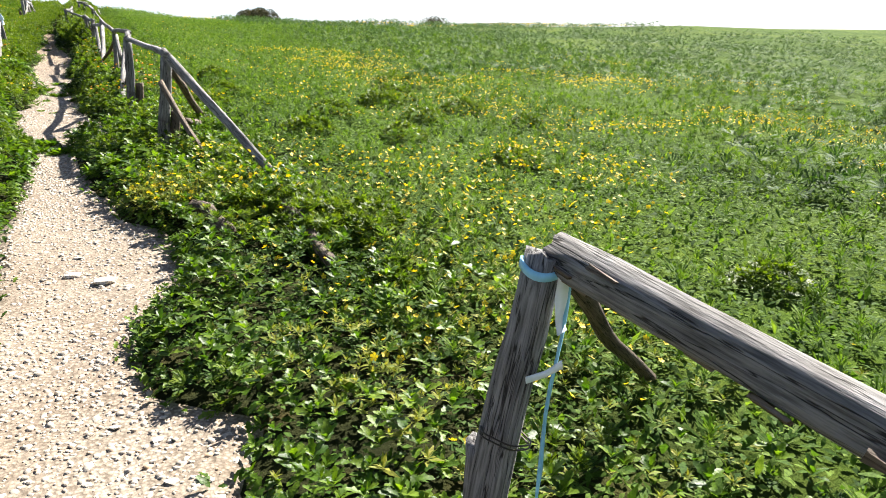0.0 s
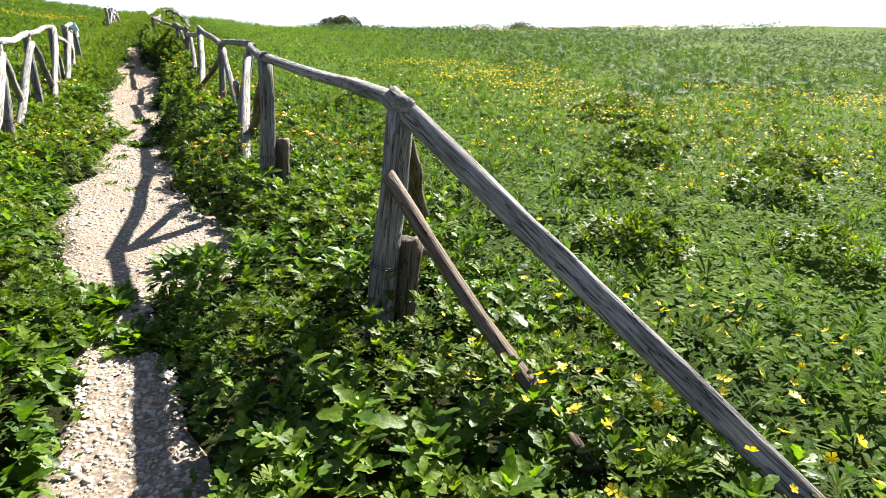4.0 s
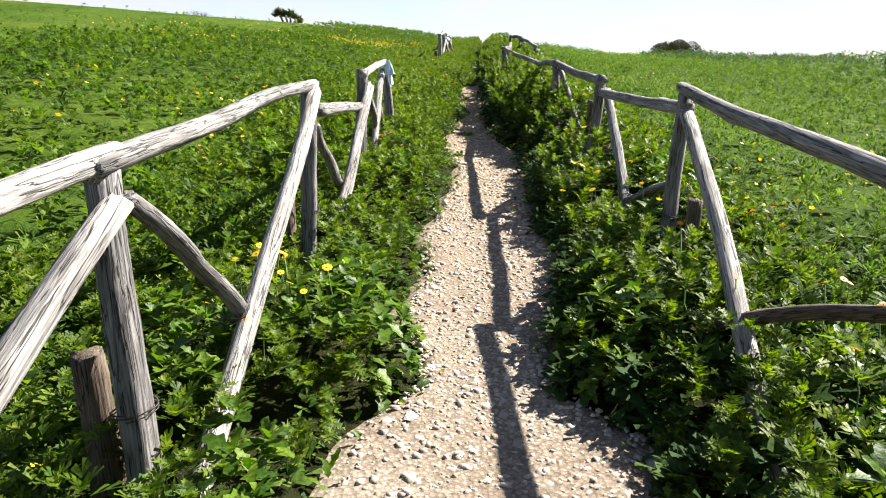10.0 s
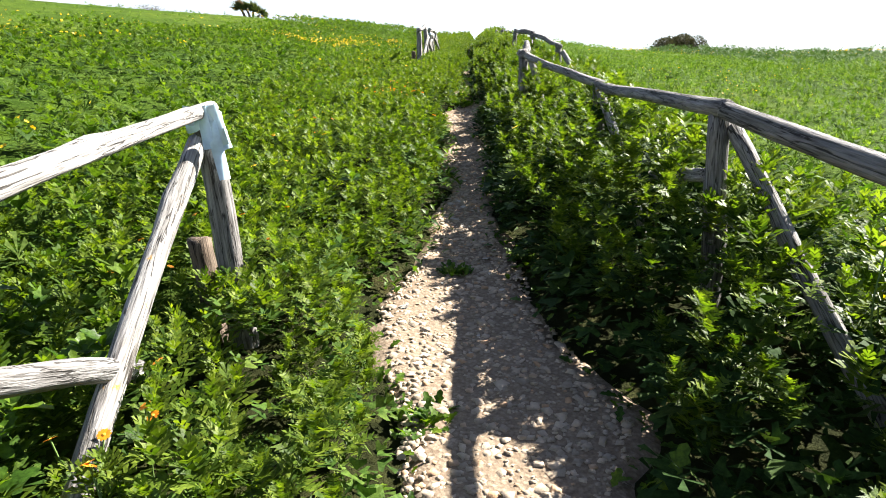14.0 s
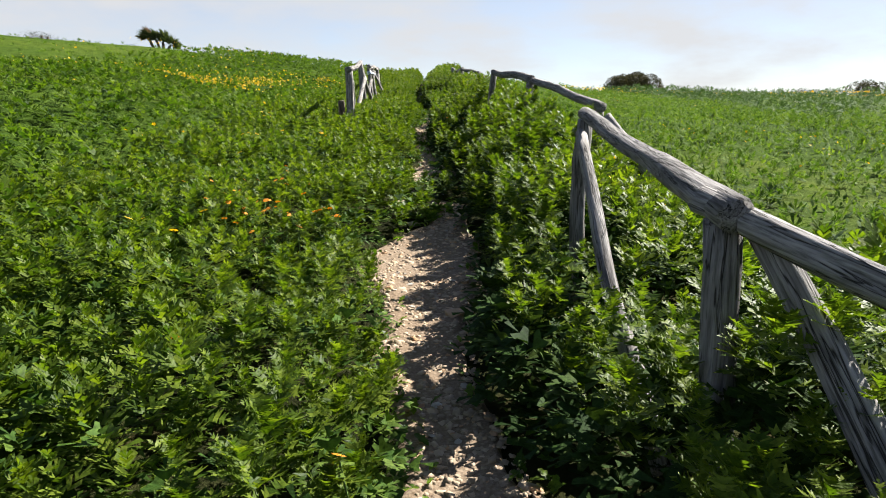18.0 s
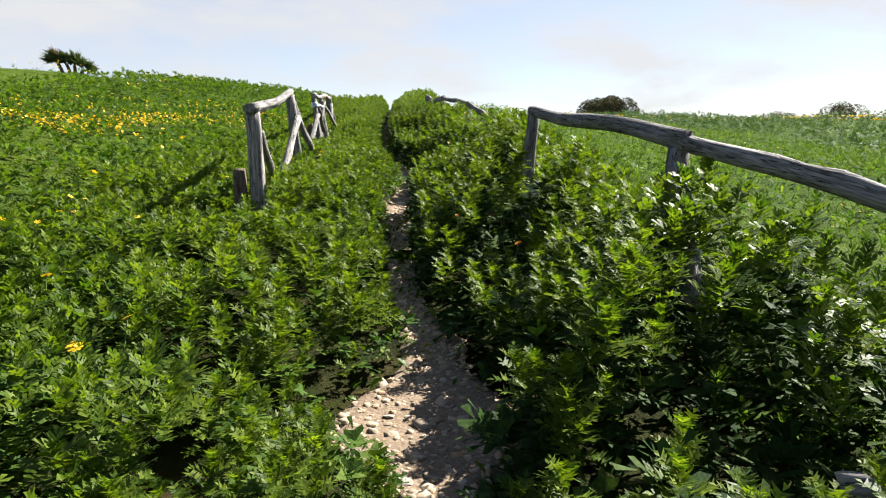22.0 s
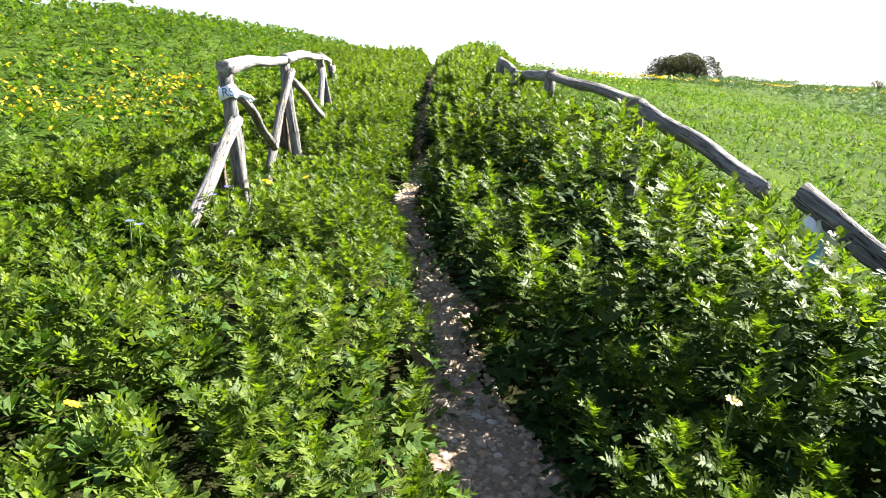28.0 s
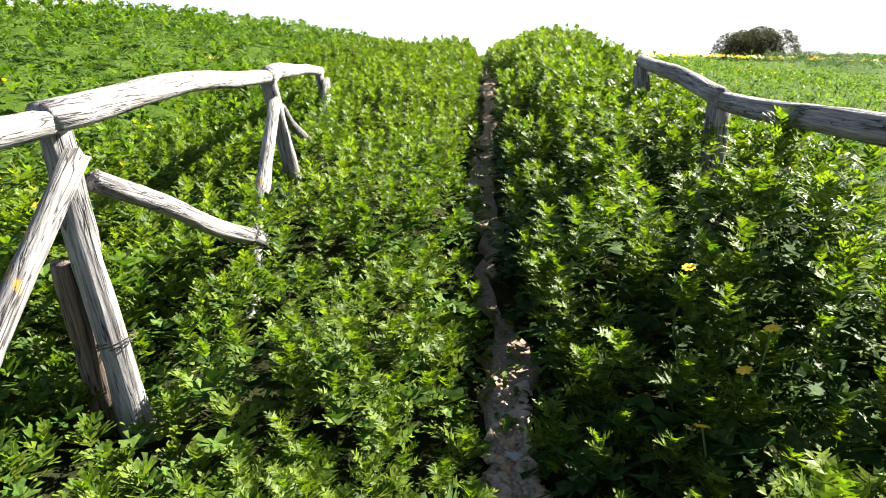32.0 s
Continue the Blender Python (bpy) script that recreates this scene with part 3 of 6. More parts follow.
# ---- ground and track ----
gx = np.concatenate([-np.geomspace(700, 8.3, 32), np.concatenate([np.arange(-8.0, -2.0, 0.3), np.arange(-2.0, 3.6, 0.14), np.arange(3.7, 10.1, 0.3)]), np.geomspace(10.3, 700, 32)])
gy = np.concatenate([-np.geomspace(500, 3, 14), np.arange(-2.5, 60, 0.18), np.geomspace(60.5, 1200, 40)])
X, Y = np.meshgrid(gx, gy)
Z = land(X, Y) + cover(X, Y)
inside = np.abs(X - track_x(Y)) < track_w(Y) / 2 + 0.10
Z = Z - 0.03 * inside
nx, ny = len(gx), len(gy)
idx = np.arange(nx * ny).reshape(ny, nx)
quads = np.stack([idx[:-1, :-1], idx[:-1, 1:], idx[1:, 1:], idx[1:, :-1]], -1).reshape(-1, 4)
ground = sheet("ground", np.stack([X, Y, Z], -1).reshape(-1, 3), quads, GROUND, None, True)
tagged(ground, "green herb-covered hillside, its soil coloured darker for shade near the track", "ground", kind="structure")

def track_surface(x, y, u):
    """Height of the trodden track; u runs from -1 to 1 across it."""
    return land(x, y) + 0.014 - 0.055 * smooth(0.78, 1.0, np.abs(u)) - 0.02 * (1 - u * u) + 0.018 * (fbm(x, y, 0.3, 31) - 0.5)


ty = np.arange(-4, 60, 0.09)
tu = np.linspace(-1, 1, 15)
U, TY = np.meshgrid(tu, ty)
ragged = 0.16 * (vnoise(TY, U > 0, 0.35, 21) - 0.35) + 0.08 * (vnoise(TY, U > 0, 0.12, 22) - 0.5)
narrow = np.exp(-((TY - 10.7) / 0.75) ** 4)
TX = track_x(TY) + U * (track_w(TY) / 2 + 0.06 - 0.03 * smooth(25, 31, TY) + ragged - 0.07 * narrow)
TZ = track_surface(TX, TY, U)
n_u, n_t = len(tu), len(ty)
idx = np.arange(n_u * n_t).reshape(n_t, n_u)
quads = np.stack([idx[:-1, :-1], idx[:-1, 1:], idx[1:, 1:], idx[1:, :-1]], -1).reshape(-1, 4)
path_ob = sheet("path", np.stack([TX, TY, TZ], -1).reshape(-1, 3), quads, TRACK, None, True)
tagged(path_ob, "narrow pale gravel footpath climbing between two fences", "footpath", kind="structure")


def track_top(x, y):
    return land(x, y) + 0.014 - 0.02


# ---- fences ----
def ground_z(x, y):
    return float(land(x, y))


def post(fence, top, base_xy, rng, r=0.062, stub=0, mat=None):
    """An upright with, where stub is not 0, a short old post tied beside it."""
    base = (base_xy[0], base_xy[1], ground_z(*base_xy) - 0.15)
    ob = pole("post", base, top, r * 1.12, r * 0.95, mat or WOOD_POST, fence, rng, "", 0.018, 4, 1)
    if stub:
        sx = base_xy[0] + stub * 0.135
        sy = base_xy[1] + 0.03
        h = rng.uniform(0.42, 0.58)
        zb = ground_z(sx, sy)
        lean = (top[0] - base[0]) * 0.45
        pole("stub_post", (sx, sy, zb - 0.15), (sx + lean, sy, zb + h), r * 1.05, r, WOOD_BROWN, fence, rng, "short brown stub tied to the post", 0.008, 2, 0)
        wire_ring(base, top, 0.42, r * 1.25, ob)
    return base


def rail(fence, a, b, rng, r=0.05, sag=0.02, over=0.08, mat=None):
    a, b = Vector(a), Vector(b)
    d = (b - a).normalized() * over
    return pole("rail", a - d, b + d, r * 1.08, r * 0.9, mat or WOOD_RAIL, fence, rng, "", sag, 4, 2, 14)


def struts(fence, mains, crosses, rng, r=0.040, mat=None, cross_mats=None):
    """Long braces (head, foot) and the cross braces (head, end) that rest on them."""
    for head, foot in mains:
        a, c = Vector(foot), Vector(head)
        pole("brace", a, c + (c - a).normalized() * 0.04, r * 1.05, r * 0.95, mat or WOOD_BRACE, fence, rng, "", 0.028, 4, 1)
    for n, (head, end) in enumerate(crosses):
        a, c = Vector(head), Vector(end)
        strut = pole("cross_brace", a, c + (c - a).normalized() * 0.13, r * 0.80, r * 0.86, (cross_mats or {}).get(n, WOOD_POST), fence, rng, "", 0.03, 3, 1)
        wire_ring(a, c, 0.97, 0.048, strut)


FENCE_LABEL = "rustic fence of weathered grey poles with slanting braces"


def new_fence(label=FENCE_LABEL):
    return thing("wooden_fence", (0, 0, 0), label, "fence", "fences along the path")


# left side: name, top, foot x, stub
LEFT = [
    ((-0.62, 10.70, 1.93), -0.62, 0), ((-0.54, 13.00, 2.11), -0.40, -1), ((-0.39, 15.32, 2.27), -0.43, -1), ((-0.42, 17.64, 2.41), -0.40, -1),
    ((-0.35, 19.86, 2.56), -0.41, -1), ((-0.34, 22.01, 2.68), -0.38, 0), ((-0.38, 24.13, 2.77), -0.28, -1),
]
rng = np.random.default_rng(7)
fl = new_fence()
for n, (top, fx, st) in enumerate(LEFT):
    post(fl, top, (fx, top[1]), rng, 0.050, st)
for n in range(1, 6):
    a, b = Vector(LEFT[n][0]), Vector(LEFT[n + 1][0])
    if n == 4:
        rail(fl, (-0.32, 19.90, 2.44), (-0.35, 21.95, 2.37), rng, 0.040, 0.02, 0.02)
    else:
        rail(fl, a + Vector((0.01, 0, 0.02 - 0.02 * (n == 3) - 0.06 * (n == 5))), b + Vector((0.01, 0, 0.015)), rng, 0.037 - 0.005 * (n == 5), 0.035 - 0.025 * (n == 5), 0.07)
struts(fl, [((-0.46, 12.95, 1.97), (-0.50, 11.0, 0.86)), ((-0.36, 15.27, 2.16), (-0.35, 13.10, 1.02)), ((-0.38, 17.59, 2.29), (-0.48, 15.61, 1.15)), ((-0.31, 19.81, 2.53), (-0.27, 17.30, 1.24)),
            ((-0.28, 21.96, 2.52), (-0.40, 20.33, 1.44)), ((-0.40, 24.08, 2.64), (-0.34, 22.60, 1.62))],
       [((-0.56, 10.75, 1.72), (-0.52, 11.75, 1.32)), ((-0.46, 13.05, 1.92), (-0.42, 13.85, 1.45)), ((-0.37, 15.36, 2.17), (-0.46, 16.52, 1.70)), ((-0.38, 17.68, 2.31), (-0.32, 18.29, 1.78)),
        ((-0.33, 19.90, 2.34), (-0.40, 20.93, 1.86)), ((-0.30, 22.05, 2.56), (-0.40, 23.28, 2.07))], rng)

LEFT2 = [((-0.08, 36.87, 3.75), -0.06, -1), ((-0.03, 39.24, 3.98), 0.04, 0)]
fl2 = new_fence("short length of weathered pole fence standing in tall herbs")
for t, x, s in LEFT2:
    post(fl2, t, (x, t[1]), rng, 0.052, s)
rail(fl2, Vector(LEFT2[0][0]) + Vector((0, 0, 0.03)), Vector(LEFT2[1][0]) + Vector((0, 0, 0.03)), rng, 0.044, 0.03, 0.08)
struts(fl2, [((0.05, 39.18, 3.72), (-0.14, 37.88, 2.76))], [((-0.04, 36.92, 3.60), (-0.08, 38.02, 3.22))], rng, 0.040, None, {0: WOOD_RAIL})
pole("cross_brace", (0.0, 39.28, 3.90), (0.12, 40.1, 3.40), 0.04, 0.038, WOOD_POST, fl2, rng)

LEFT3 = [((-0.03, 43.46, 4.13), 0.07, -1), ((-0.03, 45.70, 4.22), 0.12, -1), ((0.06, 47.82, 4.28), 0.22, 0), ((-0.08, 50.40, 4.27), 0.10, 0)]
fl3 = new_fence()
for t, x, s in LEFT3:
    post(fl3, t, (x, t[1]), rng, 0.044, s)
for n in range(3):
    rail(fl3, Vector(LEFT3[n][0]) + Vector((0.01, 0, 0.03)), Vector(LEFT3[n + 1][0]) + Vector((0.01, 0, 0.02)), rng, 0.045, 0.04, 0.06)
struts(fl3, [((0.03, 43.40, 3.83), (-0.10, 42.40, 3.10)), ((0.04, 45.63, 4.12), (-0.04, 44.57, 3.11)), ((0.10, 47.77, 4.14), (0.24, 46.35, 3.16)), ((0.0, 50.3, 4.18), (0.12, 49.0, 3.5))],
       [((0.02, 43.50, 4.02), (0.06, 44.40, 3.62)), ((0.03, 45.75, 4.06), (0.22, 46.62, 3.67)), ((0.10, 47.9, 4.12), (0.08, 49.2, 3.72))], rng, 0.038)

# right side
RIGHT = [
    ((1.78, 10.38, 1.91), 1.60, 1), ((1.63, 12.81, 2.09), 1.54, 1), ((1.85, 14.96, 2.20), 1.60, 0), ((1.81, 17.36, 2.23), 1.70, 0), ((1.76, 19.76, 2.52), 1.72, 1),
    ((1.69, 21.76, 2.62), 1.58, 1), ((1.64, 24.17, 2.74), 1.66, 0), ((1.72, 26.80, 2.79), 1.72, 0), ((1.28, 28.15, 3.04), 1.29, 0), ((1.53, 30.16, 3.21), 1.52, 0),
]
fr = new_fence()
for n, (top, fx, st) in enumerate(RIGHT):
    post(fr, top, (fx, top[1]), rng, 0.056 if n in (0, 1) else 0.042, st)
for n in range(9):
    a, b = Vector(RIGHT[n][0]), Vector(RIGHT[n + 1][0])
    lift = Vector((0.0, 0, 0.03))
    if n == 4:
        rail(fr, a - Vector((0, 0, 0.07)), b - Vector((0, 0, 0.13)), rng, 0.036, 0.015, 0.05, WOOD_POST)
    else:
        rail(fr, a + lift - Vector((0, 0, 0.065 * (n == 5))), b + lift, rng, 0.036, 0.035 - 0.02 * (n == 5), 0.07, WOOD_POST)
struts(fr, [((1.80, 14.91, 2.09), (1.48, 13.25, 1.01)), ((1.84, 17.31, 2.17), (1.86, 15.80, 1.16)), ((1.76, 19.71, 2.41), (1.52, 17.72, 1.31))], [((1.64, 12.85, 2.02), (1.64, 13.97, 1.48)), ((1.68, 15.0, 1.86), (1.86, 16.25, 1.46))], rng, 0.039, None, {0: WOOD_BROWN})
struts(fr, [((1.74, 21.71, 2.48), (1.63, 20.05, 1.42)), ((1.70, 24.12, 2.66), (1.86, 23.25, 1.90)), ((1.72, 26.75, 2.78), (1.78, 25.55, 1.9)), ((1.36, 28.10, 3.0), (1.45, 27.0, 2.0)), ((1.50, 30.10, 3.12), (1.34, 28.5, 2.24))],
       [((1.80, 17.40, 2.10), (1.60, 18.40, 1.70)), ((1.75, 19.82, 2.02), (1.68, 20.60, 1.78)), ((1.62, 21.80, 2.40), (1.86, 23.1, 1.95)), ((1.62, 24.2, 2.5), (1.76, 25.8, 2.2))], rng, 0.034, WOOD_POST, {0: WOOD_BROWN, 2: WOOD_BROWN})
pole("cross_brace", (1.82, 10.46, 1.78), (2.36, 11.55, 1.02), 0.038, 0.040, WOOD_BROWN, fr, rng, "", 0.03)
pole("cross_brace", (2.44, 11.78, 1.02), (1.92, 10.55, 1.22), 0.032, 0.034, WOOD_BROWN, fr, rng, "", 0.02)
# the collapsed bay in front of the first standing post
pole("rail", (1.76, 10.46, 1.97), (2.46, 8.40, 0.72), 0.046, 0.036, WOOD_POST, fr, rng, "fallen rail sloping from the post into the herbs", 0.05, 4, 1, 14)
pole("brace", (1.68, 10.28, 1.66), (1.96, 9.20, 0.86), 0.030, 0.026, WOOD_BROWN, fr, rng, "", 0.015)

# the fence by the first step: a taped post and a thick rail running back
f0 = new_fence("leaning fence post with a thick scaly rail and hanging tape")
b0 = post(f0, (1.70, 3.62, 1.565), (1.44, 3.62), rng, 0.052, 0)
post(f0, (1.60, 1.10, 1.35), (1.58, 1.10), rng, 0.06, 0)
rail(f0, (1.735, 3.60, 1.56), (1.66, 1.05, 1.34), rng, 0.046, 0.015, 0.02, WOOD_POST)
for k in range(60):
    along, ang = rng.uniform(0.02, 0.98), rng.uniform(0, 6.28)
    m, length = frame_to((1.735, 3.60, 1.56), (1.66, 1.05, 1.34))
    long, wide = rng.uniform(0.018, 0.055), rng.uniform(0.006, 0.014)
    bm = bmesh.new()
    bmesh.ops.create_cube(bm, size=2)
    for v in bm.verts:
        slim = 0.55 if v.co.z > 0 else 1.0
        v.co = Vector((v.co.x * 0.004 + 0.002 * (v.co.z > 0), v.co.y * wide * slim + rng.normal(0, 0.002), v.co.z * long + rng.normal(0, 0.004)))
    flake = part("bark_flake", bm, WOOD_BROWN, None, "", False)
    flake.matrix_world = m @ Matrix.Rotation(ang, 4, "Z") @ Matrix.Translation((0.048, 0, along * length))
    hang(flake, f0)
pole("stub_post", (1.50, 3.68, ground_z(1.5, 3.68) - 0.1), (1.57, 3.69, 1.05), 0.05, 0.045, WOOD_POST, f0, rng, "", 0.01)
wire_ring(b0, (1.70, 3.62, 1.565), 0.58, 0.066, f0)
pole("cross_brace", (1.79, 3.66, 1.50), (2.85, 4.31, 0.62), 0.028, 0.026, WOOD_BROWN, f0, rng, "", 0.03)

RIGHT2 = [((2.28, 32.45, 3.24), 2.24, 0), ((2.14, 34.66, 3.53), 2.04, 0), ((2.02, 36.82, 3.71), 1.93, 0)]
fr2 = new_fence("weathered pole fence half sunk in tall dark-green herbs")
for t, x, s in RIGHT2:
    post(fr2, t, (x, t[1]), rng, 0.052, s)
for n in range(2):
    rail(fr2, Vector(RIGHT2[n][0]) + Vector((0, 0, 0.03)), Vector(RIGHT2[n + 1][0]) + Vector((0, 0, 0.03)), rng, 0.043, 0.05, 0.06, WOOD_POST)
pole("brace", (1.96, 34.10, 2.95), (2.10, 34.60, 3.44), 0.038, 0.036, WOOD_POST, fr2, rng, "", 0.02)
pole("cross_brace", (2.20, 32.40, 3.08), (1.72, 32.95, 2.84), 0.040, 0.036, WOOD_POST, fr2, rng, "", 0.03)
pole("brace", (2.34, 32.40, 3.18), (2.50, 31.75, 2.75), 0.04, 0.045, WOOD_RAIL, fr2, rng, "", 0.02)

f3 = new_fence("broken taped post with a fallen length of rail")
post(f3, (2.78, 41.73, 3.70), (2.72, 41.73), rng, 0.06, 0)
pole("rail", (2.72, 41.80, 3.735), (3.00, 41.10, 3.42), 0.055, 0.04, WOOD_POST, f3, rng, "", 0.03)
pole("rail", (2.98, 41.30, 3.60), (3.02, 40.55, 3.20), 0.034, 0.030, WOOD_RAIL, f3, rng, "", 0.02)

RIGHT3 = [((2.64, 43.70, 3.99), 2.60, 0), ((2.37, 45.22, 4.16), 2.30, 0), ((2.35, 47.00, 4.17), 2.35, 0), ((2.39, 48.39, 4.33), 2.42, 0)]
fr3 = new_fence("long crooked rail on low posts rising out of tall herbs")
for t, x, s in RIGHT3:
    post(fr3, t, (x, t[1]), rng, 0.054, s)
for n in range(3):
    rail(fr3, Vector(RIGHT3[n][0]) + Vector((0, 0, 0.03)), Vector(RIGHT3[n + 1][0]) + Vector((0, 0, 0.03)), rng, 0.044, 0.03, 0.05, WOOD_POST)
pole("rail", (2.64, 43.62, 4.0), (2.86, 42.35, 3.66), 0.052, 0.042, WOOD_POST, fr3, rng, "", 0.03)

# fallen timber
for a, b, r, lab in (((1.50, 7.72, 0.84), (1.62, 6.98, 0.78), 0.05, "fallen dark log lying among herbs beside the path"),
                     ((2.12, 7.55, 0.86), (2.02, 6.10, 0.74), 0.055, "old dark rail fallen into the herbs"),
                     ((-0.02, 42.85, 3.28), (0.12, 43.22, 3.36), 0.045, "torn pale length of bark lying by the post")):
    log = thing("fallen_log", ((a[0] + b[0]) / 2, (a[1] + b[1]) / 2, a[2]), lab, "log")
    p = pole("trunk", (a[0], a[1], ground_z(a[0], a[1]) + r * 0.7 + (0.12 if a[1] > 40 else 0.10)), (b[0], b[1], ground_z(b[0], b[1]) + r * 0.7 + (0.16 if a[1] > 40 else 0.08)), r, r * 0.8, WOOD_BRACE if a[1] > 40 else WOOD_BROWN, None, rng, "", 0.04, 5, 2)
    hang(p, log)

# ---- plastic tape on posts ----


def wrapped(name, a, b, at, radius, width, mat, label):
    """Tape wound round the pole from a to b with loose ends."""
    m, length = frame_to(a, b)
    centre = m @ Vector((0, 0, at * length))
    e = thing(name, centre, label, "plastic tape")
    bm = bmesh.new()
    steps = 26
    rows = []
    for i in range(steps + 1):
        ang = 2 * math.pi * i / steps
        rr = radius * (1 + 0.03 * math.sin(3 * ang))
        row = []
        for rad, z in ((rr, -0.5), (rr + 0.003, -0.5), (rr + 0.003, 0.5), (rr, 0.5)):
            row.append(bm.verts.new((rad * math.cos(ang), rad * math.sin(ang), at * length + z * width + 0.01 * math.sin(2 * ang))))
        rows.append(row)
    for p, q in zip(rows, rows[1:]):
        for k in range(4):
            bm.faces.new((p[k], q[k], q[(k + 1) % 4], p[(k + 1) % 4]))
    band = part("band", bm, mat, None)
    band.matrix_world = m
    hang(band, e)
    return e, centre, band


e, c, band = wrapped("barrier_tape", (1.44, 3.62, 0.5), (1.70, 3.62, 1.565), 0.965, 0.054, 0.022, TAPE_BLUE, "white and blue plastic tape knotted on a post, one end hanging")
pts = [(1.735 - 0.010 * i, 3.565 - 0.008 * math.sin(i), 1.53 - 0.075 * i) for i in range(12)]
o = part("loose_end", strip_bm(pts, 0.015, rng), TAPE_BLUE, None, "long hanging blue and white end")
hang(o, e)
pts = [(1.715, 3.562, 1.53), (1.705, 3.558, 1.47), (1.70, 3.556, 1.42), (1.71, 3.555, 1.38)]
o = part("knot", strip_bm(pts, 0.032, rng), TAPE_WHITE, None, "white knotted plastic")
hang(o, e)
pts = [(1.72, 3.56, 1.29), (1.665, 3.555, 1.28), (1.61, 3.56, 1.275)]
o = part("cross_band", strip_bm(pts, 0.022, rng, normal=(0, -1, 0.1)), TAPE_WHITE, None)
hang(o, e)

e, c, band = wrapped("plastic_rag", (-0.28, 24.13, 1.8), (-0.38, 24.13, 2.77), 0.97, 0.068, 0.06, RAG, "torn pale blue plastic rag draped over a post head")
for k, (dx, ln) in enumerate(((0.10, 4), (0.15, 3), (-0.06, 2), (0.06, 3))):
    pts = [(-0.38 + dx * (0.35 + 0.22 * i), 24.05 - 0.01 * i, 2.80 - 0.012 * i * i - 0.055 * i) for i in range(ln)]
    o = part("flap", strip_bm(pts, 0.05, rng), RAG, None)
    hang(o, e)

e, c, band = wrapped("barrier_tape", (0.07, 43.46, 3.0), (-0.03, 43.46, 4.13), 0.90, 0.053, 0.075, TAPE_WHITE, "white plastic tape with blue letters wound round a post")
cu = bpy.data.curves.new("letters", "FONT")
cu.body = "RS"
cu.size, cu.extrude, cu.align_x, cu.align_y = 0.072, 0.0012, "CENTER", "CENTER"
tmp = bpy.data.objects.new("letters", cu)
scene.collection.objects.link(tmp)
me = bpy.data.meshes.new_from_object(tmp.evaluated_get(bpy.context.evaluated_depsgraph_get()))
bpy.data.objects.remove(tmp)
bm = bmesh.new()
bm.from_mesh(me)
bmesh.ops.subdivide_edges(bm, edges=[ed for ed in bm.edges if ed.calc_length() > 0.02], cuts=2)
for v in bm.verts:
    ang = v.co.x / 0.057
    depth = v.co.z
    v.co = Vector(((0.0575 + depth) * math.sin(ang), -(0.0575 + depth) * math.cos(ang), v.co.y))
bpy.data.meshes.remove(me)
o = part("letters", bm, INK, None, "blue letters", False)
o.matrix_world = Matrix.Translation(c) @ Matrix.Rotation(radians(14), 4, "Z") @ Matrix.Rotation(radians(-5), 4, "Y")
o.parent = band
o.matrix_parent_inverse = (e.matrix_basis @ band.matrix_parent_inverse @ band.matrix_basis).inverted()
pts = [(0.03, 43.41, 4.005), (0.07, 43.44, 4.01), (0.11, 43.46, 3.985), (0.13, 43.47, 3.965)]
o = part("loose_end", strip_bm(pts, 0.04, rng), TAPE_WHITE, None)
hang(o, e)

e, c, band = wrapped("barrier_tape", (2.72, 41.73, 3.0), (2.78, 41.73, 3.70), 0.86, 0.068, 0.12, TAPE_WHITE, "white and pale blue tape round a broken post")
for k, mat in enumerate((TAPE_WHITE, TAPE_BLUE)):
    pts = [(2.73 - 0.02 * k, 41.66, 3.66 - 0.075 * i - 0.05 * k) for i in range(5)]
    o = part("loose_end", strip_bm(pts, 0.06, rng), mat, None)
    hang(o, e)
e, c, band = wrapped("barrier_tape", (1.95, 36.82, 2.7), (2.05, 36.82, 3.75), 0.40, 0.076, 0.10, TAPE_WHITE, "pale tape round the foot of a fence post")

lit = thing("plastic_scrap", (3.22, 5.46, ground_z(3.22, 5.46) + 0.1), "crumpled dirty white plastic scrap lying in yellow flowers", "litter")
bm = bmesh.new()
bmesh.ops.create_grid(bm, x_segments=7, y_segments=6, size=0.075)
for v in bm.verts:
    v.co.z += 0.035 * math.sin(v.co.x * 45 + 1) * math.cos(v.co.y * 38) + 0.015 * rng.uniform(-1, 1)
    v.co.x *= 0.75
bmesh.ops.solidify(bm, geom=bm.faces[:], thickness=0.004)
o = part("sheet", bm, LITTER, lit)

# ---- growth ----
# leaf outlines along +x, one metre long: corners and triangles


